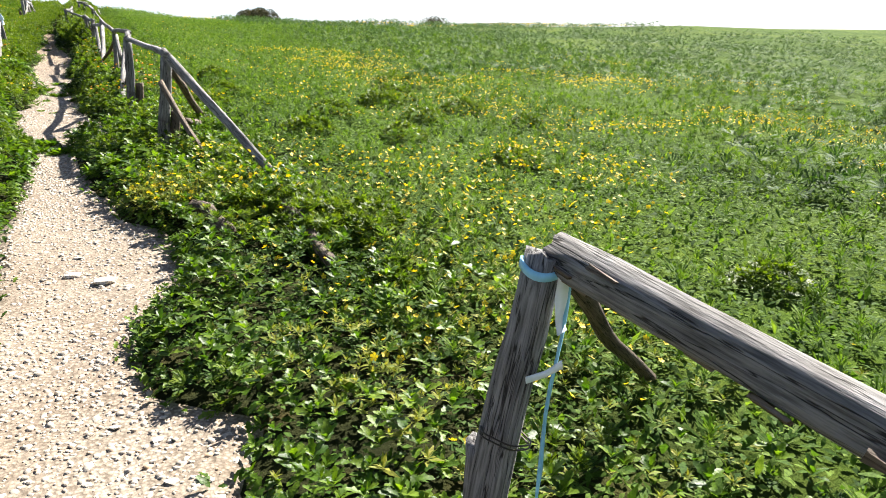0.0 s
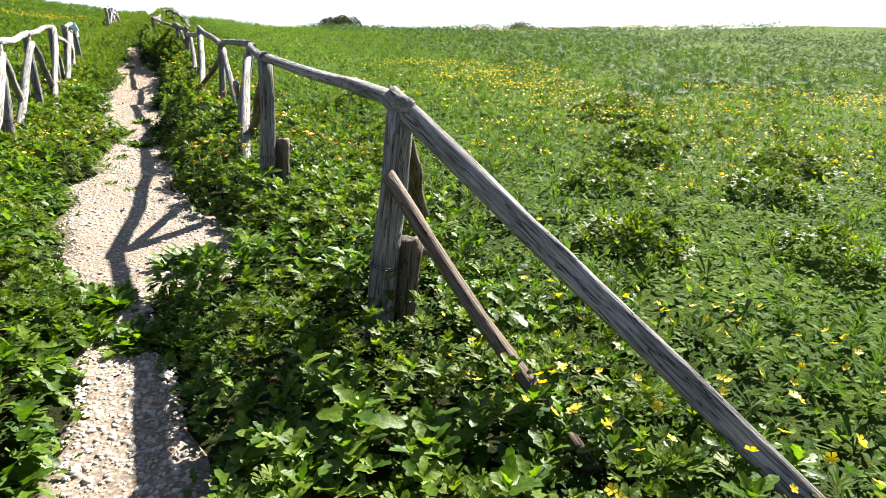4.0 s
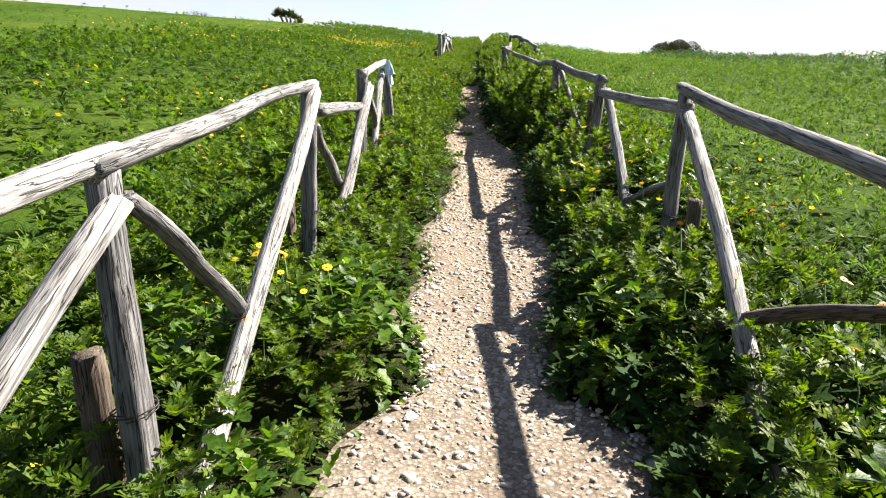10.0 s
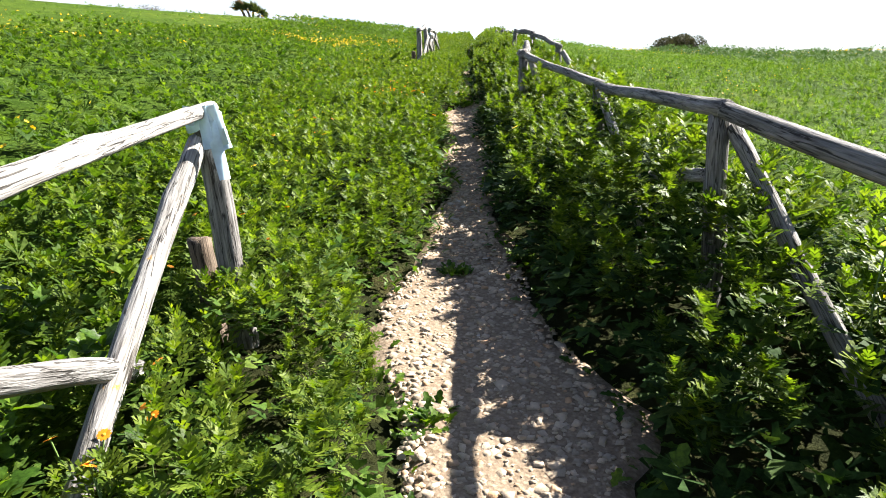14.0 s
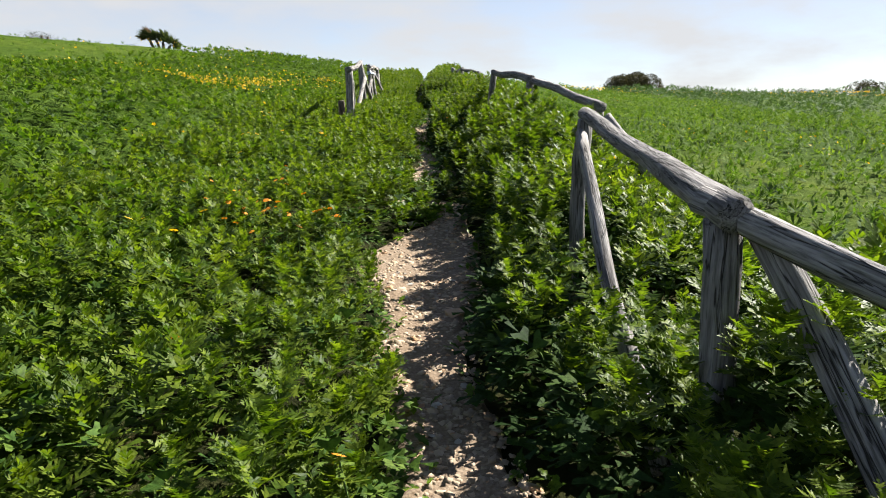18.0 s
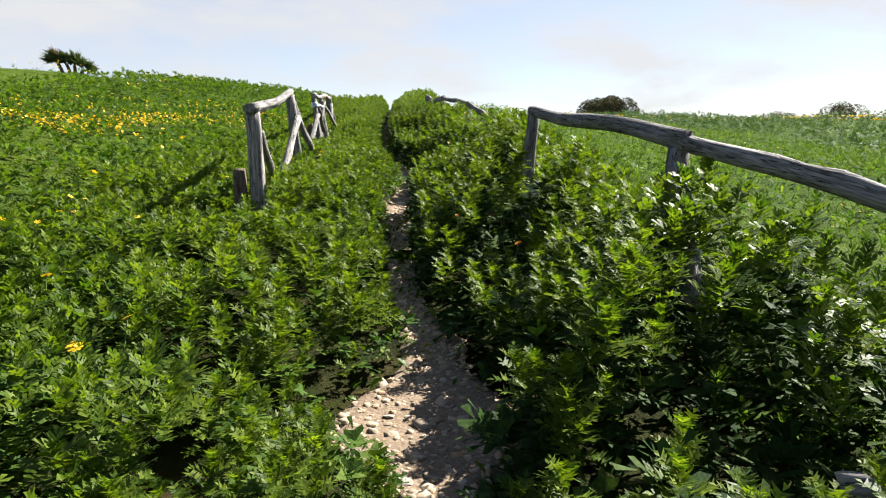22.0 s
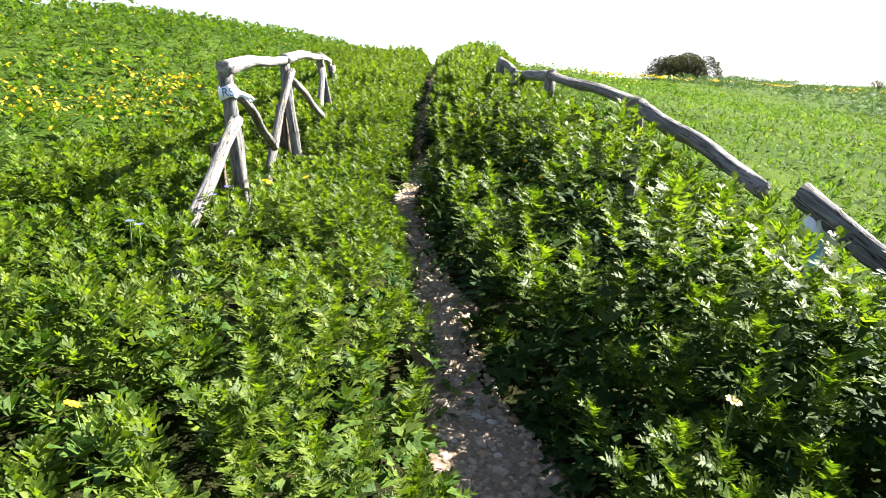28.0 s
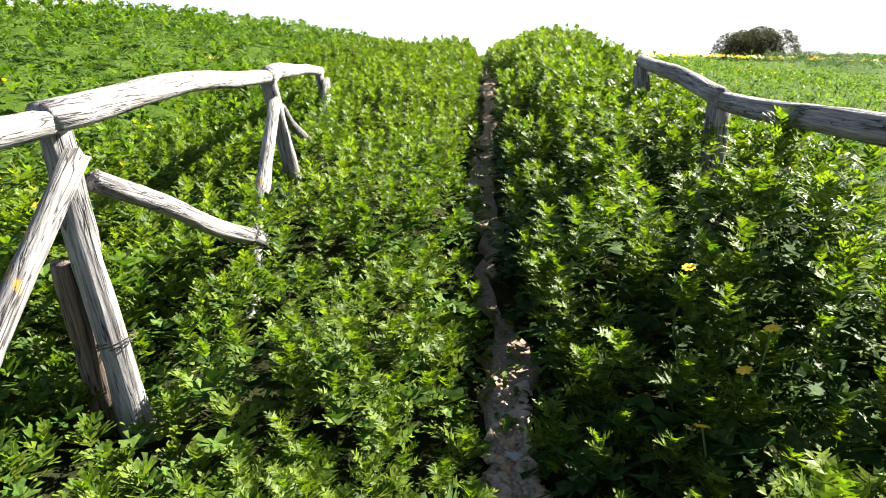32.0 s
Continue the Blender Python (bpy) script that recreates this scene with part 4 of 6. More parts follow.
def feather_leaf(pairs=4):
    """Deeply cut leaf: forked lobes swept forward on both sides of an arching rib."""
    def rib(x):
        return 0.16 * x - 0.34 * x * x
    v = [(0, 0.014, 0), (0, -0.014, 0)]
    knots = [0.12 + 0.68 * k / pairs for k in range(pairs + 1)]
    r0 = len(v)
    v += [(x, 0, rib(x)) for x in knots]
    f = [(0, 1, r0)]
    for k in range(pairs):
        x0 = knots[k]
        reach = 0.36 * math.sin(math.pi * (0.26 + 0.46 * k / pairs))
        lift = 0.05 + 0.05 * (-1) ** k
        for s in (1, -1):
            b = len(v)
            v += [(x0 + 0.15, 0, rib(x0 + 0.15)), (x0 + 0.25, s * reach, rib(x0 + 0.1) + lift), (x0 + 0.10, s * reach * 0.85, rib(x0) + lift), (x0 + 0.13, s * reach * 0.36, rib(x0 + 0.1) + 0.02)]
            tri = [(r0 + k, b, b + 1), (r0 + k, b + 3, b + 2)]
            f += tri if s > 0 else [t[::-1] for t in tri]
    b, end = len(v), r0 + pairs
    v += [(0.96, 0.09, rib(0.92) + 0.02), (0.93, 0, rib(0.92)), (1.03, -0.02, rib(1.0)), (0.92, -0.10, rib(0.9) + 0.02)]
    f += [(end, b + 1, b), (end, b + 2, b + 1), (end, b + 3, b + 2)]
    return np.array(v, float), np.array(f)


def mid_leaf():
    """The same leaf with two pairs of lobes, for growth a little farther off."""
    v = [(0, 0, 0), (0.30, 0, 0.02), (0.58, 0, -0.02), (1.0, 0.05, -0.16), (0.96, -0.10, -0.14)]
    f = [(2, 4, 3)]
    for s in (1, -1):
        b = len(v)
        v += [(0.42, s * 0.31, 0.06), (0.56, s * 0.20, 0.02), (0.72, s * 0.29, 0.0), (0.88, s * 0.16, -0.06), (0.14, 0, 0.01), (0.42, 0, 0.0)]
        tri = [(b + 4, 1, b), (1, b + 1, b), (b + 5, 2, b + 2), (2, b + 3, b + 2)]
        f += tri if s > 0 else [t[::-1] for t in tri]
    return np.array(v, float), np.array(f)


def broad_leaf():
    """Lobed and wavy, folded along the rib."""
    v = [(0, 0, 0), (0.30, 0, 0.0), (0.62, 0, -0.05), (1.0, 0, -0.18)]
    f = []
    for s in (1, -1):
        b = len(v)
        v += [(0.22, s * 0.20, 0.07), (0.36, s * 0.15, 0.03), (0.56, s * 0.31, 0.05), (0.68, s * 0.17, -0.03), (0.88, s * 0.17, -0.09)]
        tri = [(0, 1, b), (1, b + 1, b), (1, b + 2, b + 1), (1, 2, b + 2), (2, b + 3, b + 2), (2, b + 4, b + 3), (2, 3, b + 4)]
        f += tri if s > 0 else [t[::-1] for t in tri]
    return np.array(v, float), np.array(f)


def blade_leaf():
    v = [(0, 0.03, 0), (0, -0.03, 0), (0.5, 0.13, 0.02), (0.5, -0.13, 0.02), (1, 0, -0.12)]
    return np.array(v, float), np.array([(0, 1, 3), (0, 3, 2), (2, 3, 4)])


def spray_leaf():
    """A cut leaf with three blunt lobes for growth farther off."""
    v = [(0.1, 0, 0), (0.50, 0.0, 0.02), (0.46, 0.30, 0.05), (0.62, 0.27, 0.02), (0.46, -0.30, 0.05), (0.62, -0.27, 0.02), (1.0, 0.08, -0.12), (1.0, -0.08, -0.12)]
    return np.array(v, float), np.array([(0, 1, 2), (1, 3, 2), (0, 4, 1), (1, 4, 5), (1, 7, 6)])


def fan_leaf():
    """Three lobes, for growth far off."""
    v = [(0, 0, 0), (0.46, 0.34, 0.02), (0.74, 0.26, -0.03), (0.46, -0.34, 0.02), (0.74, -0.26, -0.03), (1, 0.08, -0.10), (1, -0.08, -0.10)]
    return np.array(v, float), np.array([(0, 2, 1), (0, 3, 4), (0, 6, 5)])


def scatter(name, leaf, place, yaw, pitch, roll, size, mat, width=1.0):
    """One mesh of many leaves, each turned and sized singly."""
    v, f = leaf
    n = len(place)
    cy, sy, cp, sp, cr, sr = np.cos(yaw), np.sin(yaw), np.cos(pitch), np.sin(pitch), np.cos(roll), np.sin(roll)
    ahead = np.stack([cy * cp, sy * cp, sp], -1)
    level = np.stack([-sy, cy, 0 * cy], -1)
    above = np.cross(ahead, level)
    side = cr[:, None] * level + sr[:, None] * above
    normal = cr[:, None] * above - sr[:, None] * level
    sz = np.asarray(size)[:, None, None]
    wd = np.asarray(width).reshape(-1, 1, 1) if np.ndim(width) else width
    pts = place[:, None, :] + sz * (v[None, :, 0:1] * ahead[:, None] + wd * v[None, :, 1:2] * side[:, None] + v[None, :, 2:3] * normal[:, None])
    tri = f[None] + (np.arange(n) * len(v))[:, None, None]
    return sheet(name, pts.reshape(-1, 3), tri.reshape(-1, 3), mat)


def stuff(ob, label, category):
    return tagged(ob, label, category, kind="stuff")


def on_track(x, y, margin=0.0):
    return np.abs(x - track_x(y)) < track_w(y) / 2 + margin


def edge_of(x, y):
    return np.abs(x - track_x(y)) - track_w(y) / 2


def stems(count, x0, x1, y0, y1, seed, margin=0.02):
    """Places of shoots in a band measured from the track's middle."""
    g = np.random.default_rng(seed)
    y = g.uniform(y0, y1, count)
    x = track_x(y) + g.uniform(x0, x1, count)
    keep = ~on_track(x, y, margin - 0.02 * smooth(25, 31, y))
    return x[keep], y[keep], g


def rosettes(x, y, z, lean, g, count, size0, size1, big=1.0, flat=1.0):
    """Leaves spreading from shoot tips: steep in the middle, arching out at the rim, the whole leaning by lean."""
    n = len(x)
    total = n * count
    k = np.tile((np.arange(count) + 0.5) / count, n)
    yaw = np.tile(np.arange(count) * 2.4, n) + np.repeat(g.uniform(0, 6.28, n), count) + g.uniform(-0.4, 0.4, total)
    pitch = np.radians(74 - (66 * flat) * k ** 0.8 + g.uniform(-14, 14, total))
    d = np.stack([np.cos(yaw) * np.cos(pitch), np.sin(yaw) * np.cos(pitch), np.sin(pitch)], -1)
    ax = np.stack([np.repeat(lean[0], count), np.repeat(lean[1], count)], -1)
    d[:, :2] += ax * d[:, 2:3]
    d[:, 2] -= (ax * d[:, :2]).sum(-1) * 0.6
    d /= np.linalg.norm(d, axis=1, keepdims=True)
    size = g.uniform(size0, size1, total) * (0.62 + 0.5 * k) * np.repeat(np.broadcast_to(big, n) * g.uniform(0.8, 1.15, n), count)
    drop = (1 - k) * 0.35 * size - 0.25 * size
    place = np.stack([np.repeat(x, count), np.repeat(y, count), np.repeat(z, count) + drop], -1)
    return place, np.arctan2(d[:, 1], d[:, 0]), np.arcsin(np.clip(d[:, 2], -1, 1)), g.uniform(-0.4, 0.4, total), size


def plumes(x, y, z, h, lean, g, count, leaf_size):
    """Leaves set spirally down each upright shoot: short and steep at the tip, longer and spreading below."""
    n = len(x)
    total = n * count
    k = np.tile((np.arange(count) + 0.5) / count, n)
    yaw = np.tile(np.arange(count) * 2.4, n) + np.repeat(g.uniform(0, 6.28, n), count) + g.uniform(-0.5, 0.5, total)
    pitch = np.radians(78 - 62 * k ** 0.75 + g.uniform(-13, 13, total))
    big = leaf_size * np.repeat(g.uniform(0.75, 1.25, n), count)
    size = (0.052 + 0.048 * np.sin(2.4 * k)) * big * g.uniform(0.85, 1.15, total)
    long = np.repeat(np.minimum(0.17 * g.uniform(0.7, 1.3, n), 0.6 * h), count)
    d = np.stack([np.cos(yaw) * np.cos(pitch), np.sin(yaw) * np.cos(pitch), np.sin(pitch)], -1)
    ax = np.stack([np.repeat(lean[0], count), np.repeat(lean[1], count)], -1)
    d[:, :2] += ax * np.maximum(d[:, 2:3], 0.2)
    d /= np.linalg.norm(d, axis=1, keepdims=True)
    down = long * k ** 1.1 + 0.045
    place = np.stack([np.repeat(x, count) - ax[:, 0] * down, np.repeat(y, count) - ax[:, 1] * down, np.repeat(z, count) - down], -1)
    return place, np.arctan2(d[:, 1], d[:, 0]), np.arcsin(np.clip(d[:, 2], -1, 1)), g.uniform(-0.35, 0.35, total), size


def slope_of(x, y, fn, step=0.10, most=0.9):
    """How far the canopy leans outward at a place."""
    return (np.clip((fn(x - step, y) - fn(x + step, y)) / (2 * step), -most, most), np.clip((fn(x, y - step) - fn(x, y + step)) / (2 * step), -most, most))


FEATHER, MIDLEAF, BROAD, BLADE, SPRAY, FAN = feather_leaf(), mid_leaf(), broad_leaf(), blade_leaf(), spray_leaf(), fan_leaf()

# close growth along both edges of the track
for side, x0, x1, seed in (("left", -2.45, -0.05, 101), ("right", 0.05, 1.95, 202)):
    x, y, g = stems(17500 if x0 > 0 else 22000, x0, x1, -1.0, 60.0, seed, margin=0.045)
    away = np.abs(x - track_x(y))
    keep = g.uniform(0, 1, len(x)) < (1 - 0.40 * smooth(1.0, 1.7, away))
    if x0 > 0:
        keep &= g.uniform(0, 1, len(x)) < 1 - 0.75 * (1 - smooth(6, 8.5, y)) * smooth(0.75, 1.15, away)
        keep &= g.uniform(0, 1, len(x)) < 1 - 0.80 * smooth(15, 22, y) * (1 - plant_heads(x, y)) * smooth(0.0, 0.2, edge_of(x, y))
        keep &= g.uniform(0, 1, len(x)) < 1 - 0.65 * bank_gap(x, y)
    else:
        keep &= g.uniform(0, 1, len(x)) < 0.7 + 0.3 * mounds(x, y, 0.46, 17) ** 0.5
    x, y = x[keep], y[keep]
    level = (0.72 + 0.40 * g.uniform(0, 1, len(x))) if x0 < 0 else (0.50 + 0.64 * g.uniform(0, 1, len(x)) ** 1.7)
    low_rim = edge_of(x, y) < 0.16
    level = np.where(low_rim, level * g.uniform(0.25, 1.0, len(x)), level)
    h = np.maximum(plant_height(x, y) * level, 0.02)
    lean = slope_of(x, y, plant_height)
    outward = np.where(low_rim, -np.sign(x - track_x(y)) * 0.7, 0)
    lean = (lean[0] + outward, lean[1])
    z = land(x, y) + h
    broad_share = np.interp(y, [0, 6, 12, 18, 23, 27, 32], [0.80, 0.72, 0.55, 0.35, 0.20, 0.08, 0.02])
    broad = vnoise(x, y, 0.55, 61) * 0.8 + 0.2 * g.uniform(0, 1, len(x)) < broad_share
    close = (np.abs(x - track_x(y)) <= 0.92) & (y > 10) & (y < 47.5)
    low = g.uniform(0, 1, len(x)) > smooth(16, 21, y)
    q = ~broad & ~close & low
    stuff(scatter("daisy_foliage", MIDLEAF, *rosettes(x[q], y[q], z[q], (lean[0][q], lean[1][q]), g, 7, 0.060, 0.095, 1.0, 0.72), LEAF_FEATHER),
          "feathery green crown-daisy foliage around the fence posts", "herbs")
    q = ~broad & close & low
    stuff(scatter("daisy_foliage", FEATHER, *rosettes(x[q], y[q], z[q], (lean[0][q], lean[1][q]), g, 8, 0.052, 0.088, 1.0, 0.70), LEAF_FEATHER),
          "dense feathery green crown-daisy foliage beside the path", "herbs")
    q = broad & (g.uniform(0, 1, len(x)) < (0.66 if x0 > 0 else 0.95))
    stuff(scatter("broad_leaf_herbs", BROAD, *rosettes(x[q], y[q], z[q], (lean[0][q], lean[1][q]), g, 7, 0.062, 0.120, np.interp(y[q], [5, 9], [0.66, 1.0])), LEAF_BROAD),
          "low glossy broad-leaved herbs along the path edge", "herbs")

    # tall leafy shoots of the upper banks, each a plume on its own stalk
    gap = 0.128 if x0 < 0 else 0.131
    across, along = np.meshgrid(np.arange(x0, x1, gap), np.arange(16.0, 60.0, gap))
    g = np.random.default_rng(seed + 3)
    y = (along + g.uniform(-0.5, 0.5, along.shape) * gap).ravel()
    x = (across + g.uniform(-0.5, 0.5, across.shape) * gap).ravel() + track_x(y)
    keep = (g.uniform(0, 1, len(x)) < smooth(16, 21, y)) & (edge_of(x, y) > 0.085 - 0.055 * smooth(26, 31, y))
    keep &= g.uniform(0, 1, len(x)) < 1 - 0.85 * bank_gap(x, y) * (x0 > 0)
    x, y = x[keep], y[keep]
    head = plant_height(x, y)
    h = np.maximum(head * g.uniform(0.72, 1.0, len(x)) + g.uniform(-0.02, 0.06, len(x)), 0.05)
    lean = slope_of(x, y, plant_height, 0.12, 0.35)
    q = (np.abs(x - track_x(y)) <= 0.80) & (y < 48.0)
    for near, leaf in ((q, FEATHER), (~q, MIDLEAF)):
        stuff(scatter("daisy_foliage", leaf, *plumes(x[near], y[near], land(x[near], y[near]) + h[near], h[near], (lean[0][near], lean[1][near]), g, 17, 0.88 if x0 < 0 else 0.94), LEAF_FEATHER),
              "upright feathery shoots of crown daisy beside the path", "herbs")

    # older leaves lower on the stems, with shade in the right bank's colour
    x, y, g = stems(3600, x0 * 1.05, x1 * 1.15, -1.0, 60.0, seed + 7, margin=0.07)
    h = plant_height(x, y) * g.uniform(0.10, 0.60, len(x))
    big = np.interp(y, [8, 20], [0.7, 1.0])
    stuff(scatter("lower_leaves", SPRAY, *rosettes(x, y, land(x, y) + h, slope_of(x, y, plant_height), g, 5, 0.065, 0.10, big, 1.2), LEAF_UNDER if x0 < 0 else LEAF_BANK_SHADE, 1.3),
          "older leaves under the daisy foliage, with shade in the right bank's colour", "herbs")

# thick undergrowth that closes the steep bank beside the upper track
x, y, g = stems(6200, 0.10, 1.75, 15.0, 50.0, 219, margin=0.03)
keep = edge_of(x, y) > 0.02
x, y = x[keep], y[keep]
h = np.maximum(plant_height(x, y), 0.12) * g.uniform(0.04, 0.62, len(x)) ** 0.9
# the leaf colour is near black to stand in for the bank's shade
stuff(scatter("undergrowth", SPRAY, *rosettes(x, y, land(x, y) + h, slope_of(x, y, plant_height), g, 5, 0.105, 0.155, 1.0, 0.9), LEAF_BANK_SHADE, 1.3),
      "thick undergrowth filling the bank beside the path, its dark colour painted shade", "herbs")
for x0, x1, y0, y1, count, seed in ((0.15, 1.9, 5.0, 15.0, 2400, 221), (-2.0, -0.12, 9.0, 48.0, 3800, 223)):
    x, y, g = stems(count, x0, x1, y0, y1, seed, margin=0.05)
    h = np.maximum(plant_height(x, y), 0.06) * g.uniform(0.04, 0.75, len(x)) ** 0.8
    stuff(scatter("undergrowth", SPRAY, *rosettes(x, y, land(x, y) + h, slope_of(x, y, plant_height), g, 5, 0.055, 0.088, np.interp(y, [5, 20], [0.8, 1.2]), 0.9), LEAF_UNDER, 1.4),
          "dark undergrowth between the herbs along the path", "herbs")

# rim of small leaves that breaks up the edge of the track
g = np.random.default_rng(303)
n = 3800
y = g.uniform(-1, 50, n)
s = g.choice([-1, 1], n)
x = track_x(y) + s * (track_w(y) / 2 + g.normal(0.04, 0.05, n))
place = np.stack([x, y, land(x, y) + 0.01], -1)
stuff(scatter("edge_leaves", BROAD, place, g.uniform(0, 6.28, n), np.radians(g.uniform(5, 60, n)), g.uniform(-0.5, 0.5, n), g.uniform(0.025, 0.07, n), LEAF_BROAD),
      "small green leaves fringing the gravel", "herbs")


def field_height(x, y):
    """Uneven height of the meadow growth: tall clumps standing out of a low carpet."""
    clump = mounds(x, y, 0.55, 71) * smooth(0.25, 0.6, vnoise(x, y, 1.1, 72))
    low_right = (x > 1) * smooth(0, 1, (19 - y) / 6)
    tall = plant_height(x, y) * (1 - 0.5 * low_right)
    few = smooth(0.45, 0.72, vnoise(x, y, 1.9, 73))
    return tall * 0.45 + clump * (0.15 * (1 - low_right) + 0.20 * low_right * few)


# the open meadow on both sides
for x0, x1, seed, count in ((-8.5, -1.35, 404, 14000), (1.35, 10.5, 505, 9000)):
    g = np.random.default_rng(seed)
    y = g.uniform(-1.0, 64.0, count)
    x = track_x(np.clip(y, 0, 54)) + x0 + (x1 - x0) * (g.uniform(0, 1, count) ** 1.35 if x0 > 0 else 1 - g.uniform(0, 1, count) ** 1.7)
    h = field_height(x, y) * g.uniform(0.7, 1.1, count)
    z = land(x, y) + cover(x, y) * 0.9 + h
    far = np.abs(x - 0.8)
    stuff(scatter("meadow_herbs", SPRAY, *rosettes(x, y, z, slope_of(x, y, field_height), g, 5, 0.075 if x0 < 0 else 0.045, 0.135 if x0 < 0 else 0.075, 1 + 0.05 * far, 0.75 if x0 < 0 else 0.6), LEAF_MEADOW if x0 < 0 else LEAF_FIELD),
          "green meadow herbs covering the hillside", "herbs")

    g = np.random.default_rng(seed + 5)
    count = 3500 if x0 < 0 else 1000
    y = g.uniform(-1.0, 64.0, count)
    x = track_x(np.clip(y, 0, 54)) + g.uniform(x0, min(x1, 3.0), count)
    z = land(x, y) + cover(x, y) * 0.9 + field_height(x, y) * g.uniform(0.1, 0.7, count)
    stuff(scatter("lower_leaves", FAN, *rosettes(x, y, z, slope_of(x, y, field_height), g, 6, 0.11, 0.17, 1.0, 1.25), LEAF_UNDER, 1.3),
          "shaded older leaves under the meadow herbs", "herbs")

# tiny leaves close to the ground in the first field
g = np.random.default_rng(606)
n = 42000
x, y = g.uniform(1.2, 8.5, n), g.uniform(0.5, 15, n)
place = np.stack([x, y, land(x, y) + cover(x, y) + g.uniform(0.0, 0.07, n)], -1)
stuff(scatter("clover_leaves", BLADE, place, g.uniform(0, 6.28, n), np.radians(g.uniform(-12, 32, n)), g.uniform(-0.5, 0.5, n), g.uniform(0.025, 0.055, n), LEAF_FIELD, 2.2),
      "small clover-like leaves carpeting the meadow", "herbs")

g = np.random.default_rng(616)
n = 50000
x, y = 2.0 + 11 * g.uniform(0, 1, n) ** 1.3, g.uniform(3, 58, n)
place = np.stack([x, y, land(x, y) + cover(x, y) + g.uniform(-0.01, 0.06, n)], -1)
stuff(scatter("grass_blades", BLADE, place, g.uniform(0, 6.28, n), np.radians(g.uniform(5, 75, n)), g.uniform(-0.5, 0.5, n), g.uniform(0.05, 0.11, n), LEAF_FIELD, 1.3),
      "short soft grass and herb blades beyond the fence", "grass")

# rounded daisy plants standing out of the low carpet: x, y, radius, height
g = np.random.default_rng(656)
rx, ry, rz, ax, ay = [], [], [], [], []
CLUMPS = [(1.85, 7.75, 0.30, 0.28), (2.20, 7.50, 0.34, 0.34), (2.30, 7.05, 0.34, 0.32), (2.42, 6.70, 0.28, 0.26), (1.80, 8.55, 0.28, 0.26), (1.40, 9.05, 0.30, 0.26), (6.1, 14.0, 0.5, 0.4), (4.6, 10.4, 0.30, 0.32),
          (3.45, 10.9, 0.34, 0.26), (5.3, 8.9, 0.40, 0.26), (4.3, 12.3, 0.36, 0.30), (5.6, 13.4, 0.42, 0.34), (7.2, 11.25, 0.3, 0.3), (7.1, 16.2, 0.5, 0.4), (2.2, 12.95, 0.34, 0.30), (2.65, 13.35, 0.36, 0.32),
          (2.15, 6.75, 0.28, 0.26), (2.6, 6.95, 0.32, 0.30), (4.6, 4.95, 0.26, 0.24), (2.35, 5.9, 0.24, 0.18), (3.2, 14.6, 0.36, 0.32), (2.6, 16.2, 0.36, 0.32), (3.6, 17.4, 0.4, 0.34), (5.6, 11.8, 0.36, 0.32), (6.8, 12.6, 0.4, 0.34)]
for cx, cy, rad, high in CLUMPS:
    many = int(820 * rad * rad) + 20
    u, a = np.sqrt(g.uniform(0, 1, many)), g.uniform(0, 6.28, many)
    rx.append(cx + rad * u * np.cos(a))
    ry.append(cy + rad * u * np.sin(a))
    rz.append(0.75 * high * (1 - 0.72 * u * u) * g.uniform(0.75, 1.05, many))
    ax.append(u * np.cos(a))
    ay.append(u * np.sin(a))
x, y, h = np.concatenate(rx), np.concatenate(ry), np.concatenate(rz)
stuff(scatter("daisy_clumps", SPRAY, *rosettes(x, y, land(x, y) + cover(x, y) + h, (np.concatenate(ax), np.concatenate(ay)), g, 8, 0.06, 0.095, 1.0, 0.8), LEAF_FEATHER),
      "rounded dark-green feathery plants in the meadow", "herbs")

# lush broad-leaved herbs around the collapsed bay
g = np.random.default_rng(666)
n = 1500
x, y = 1.2 + 1.6 * g.uniform(0, 1, n) ** 1.3, g.uniform(2.6, 10.5, n)
x[1000:] = g.uniform(-1.3, 0.35, 500)
keep = ~on_track(x, y, 0.10) & (np.hypot((x - 1.38) / 0.22, (y - 5.5) / 0.35) > 1) & (np.hypot(x - 1.35, y - 8.1) > 0.36)
keep &= g.uniform(0, 1, n) < 0.12 + 0.88 * smooth(0.42, 0.62, vnoise(x, y, 0.6, 67)) * (1 - 0.8 * smooth(1.7, 2.2, x))
x, y = x[keep], y[keep]
h = 0.05 + 0.17 * mounds(x, y, 0.50, 68) * g.uniform(0.6, 1.1, len(x))
stuff(scatter("broad_leaf_herbs", BROAD, *rosettes(x, y, land(x, y) + cover(x, y) + h, (0 * x, 0 * x), g, 7, 0.045, 0.082, 1.0, 0.8), LEAF_BROAD),
      "lush glossy broad-leaved herbs between path and meadow", "herbs")

# upright leafy shoots standing in the open field
g = np.random.default_rng(676)
n = 5200
x, y = 2.0 + 20 * g.uniform(0, 1, n) ** 1.5, g.uniform(3, 46, n)
keep = g.uniform(0, 1, n) < 0.25 + 0.75 * smooth(0.38, 0.62, vnoise(x, y, 2.2, 77) * 0.7 + 0.3 * vnoise(x, y, 0.7, 78))
x, y = x[keep], y[keep]
tall = g.uniform(0.10, 0.30, len(x)) * (0.7 + 0.6 * smooth(5, 12, x))
x, y, tall = np.repeat(x, 4), np.repeat(y, 4), np.repeat(tall, 4) * np.tile((0.30, 0.55, 0.80, 1.0), len(x))
stuff(scatter("meadow_shoots", FAN, *rosettes(x, y, land(x, y) + cover(x, y) + tall, (0 * x, 0 * x), g, 4, 0.06, 0.10, 1 + 0.04 * x, 0.7), LEAF_FIELD),
      "upright leafy shoots standing out of the meadow", "herbs")

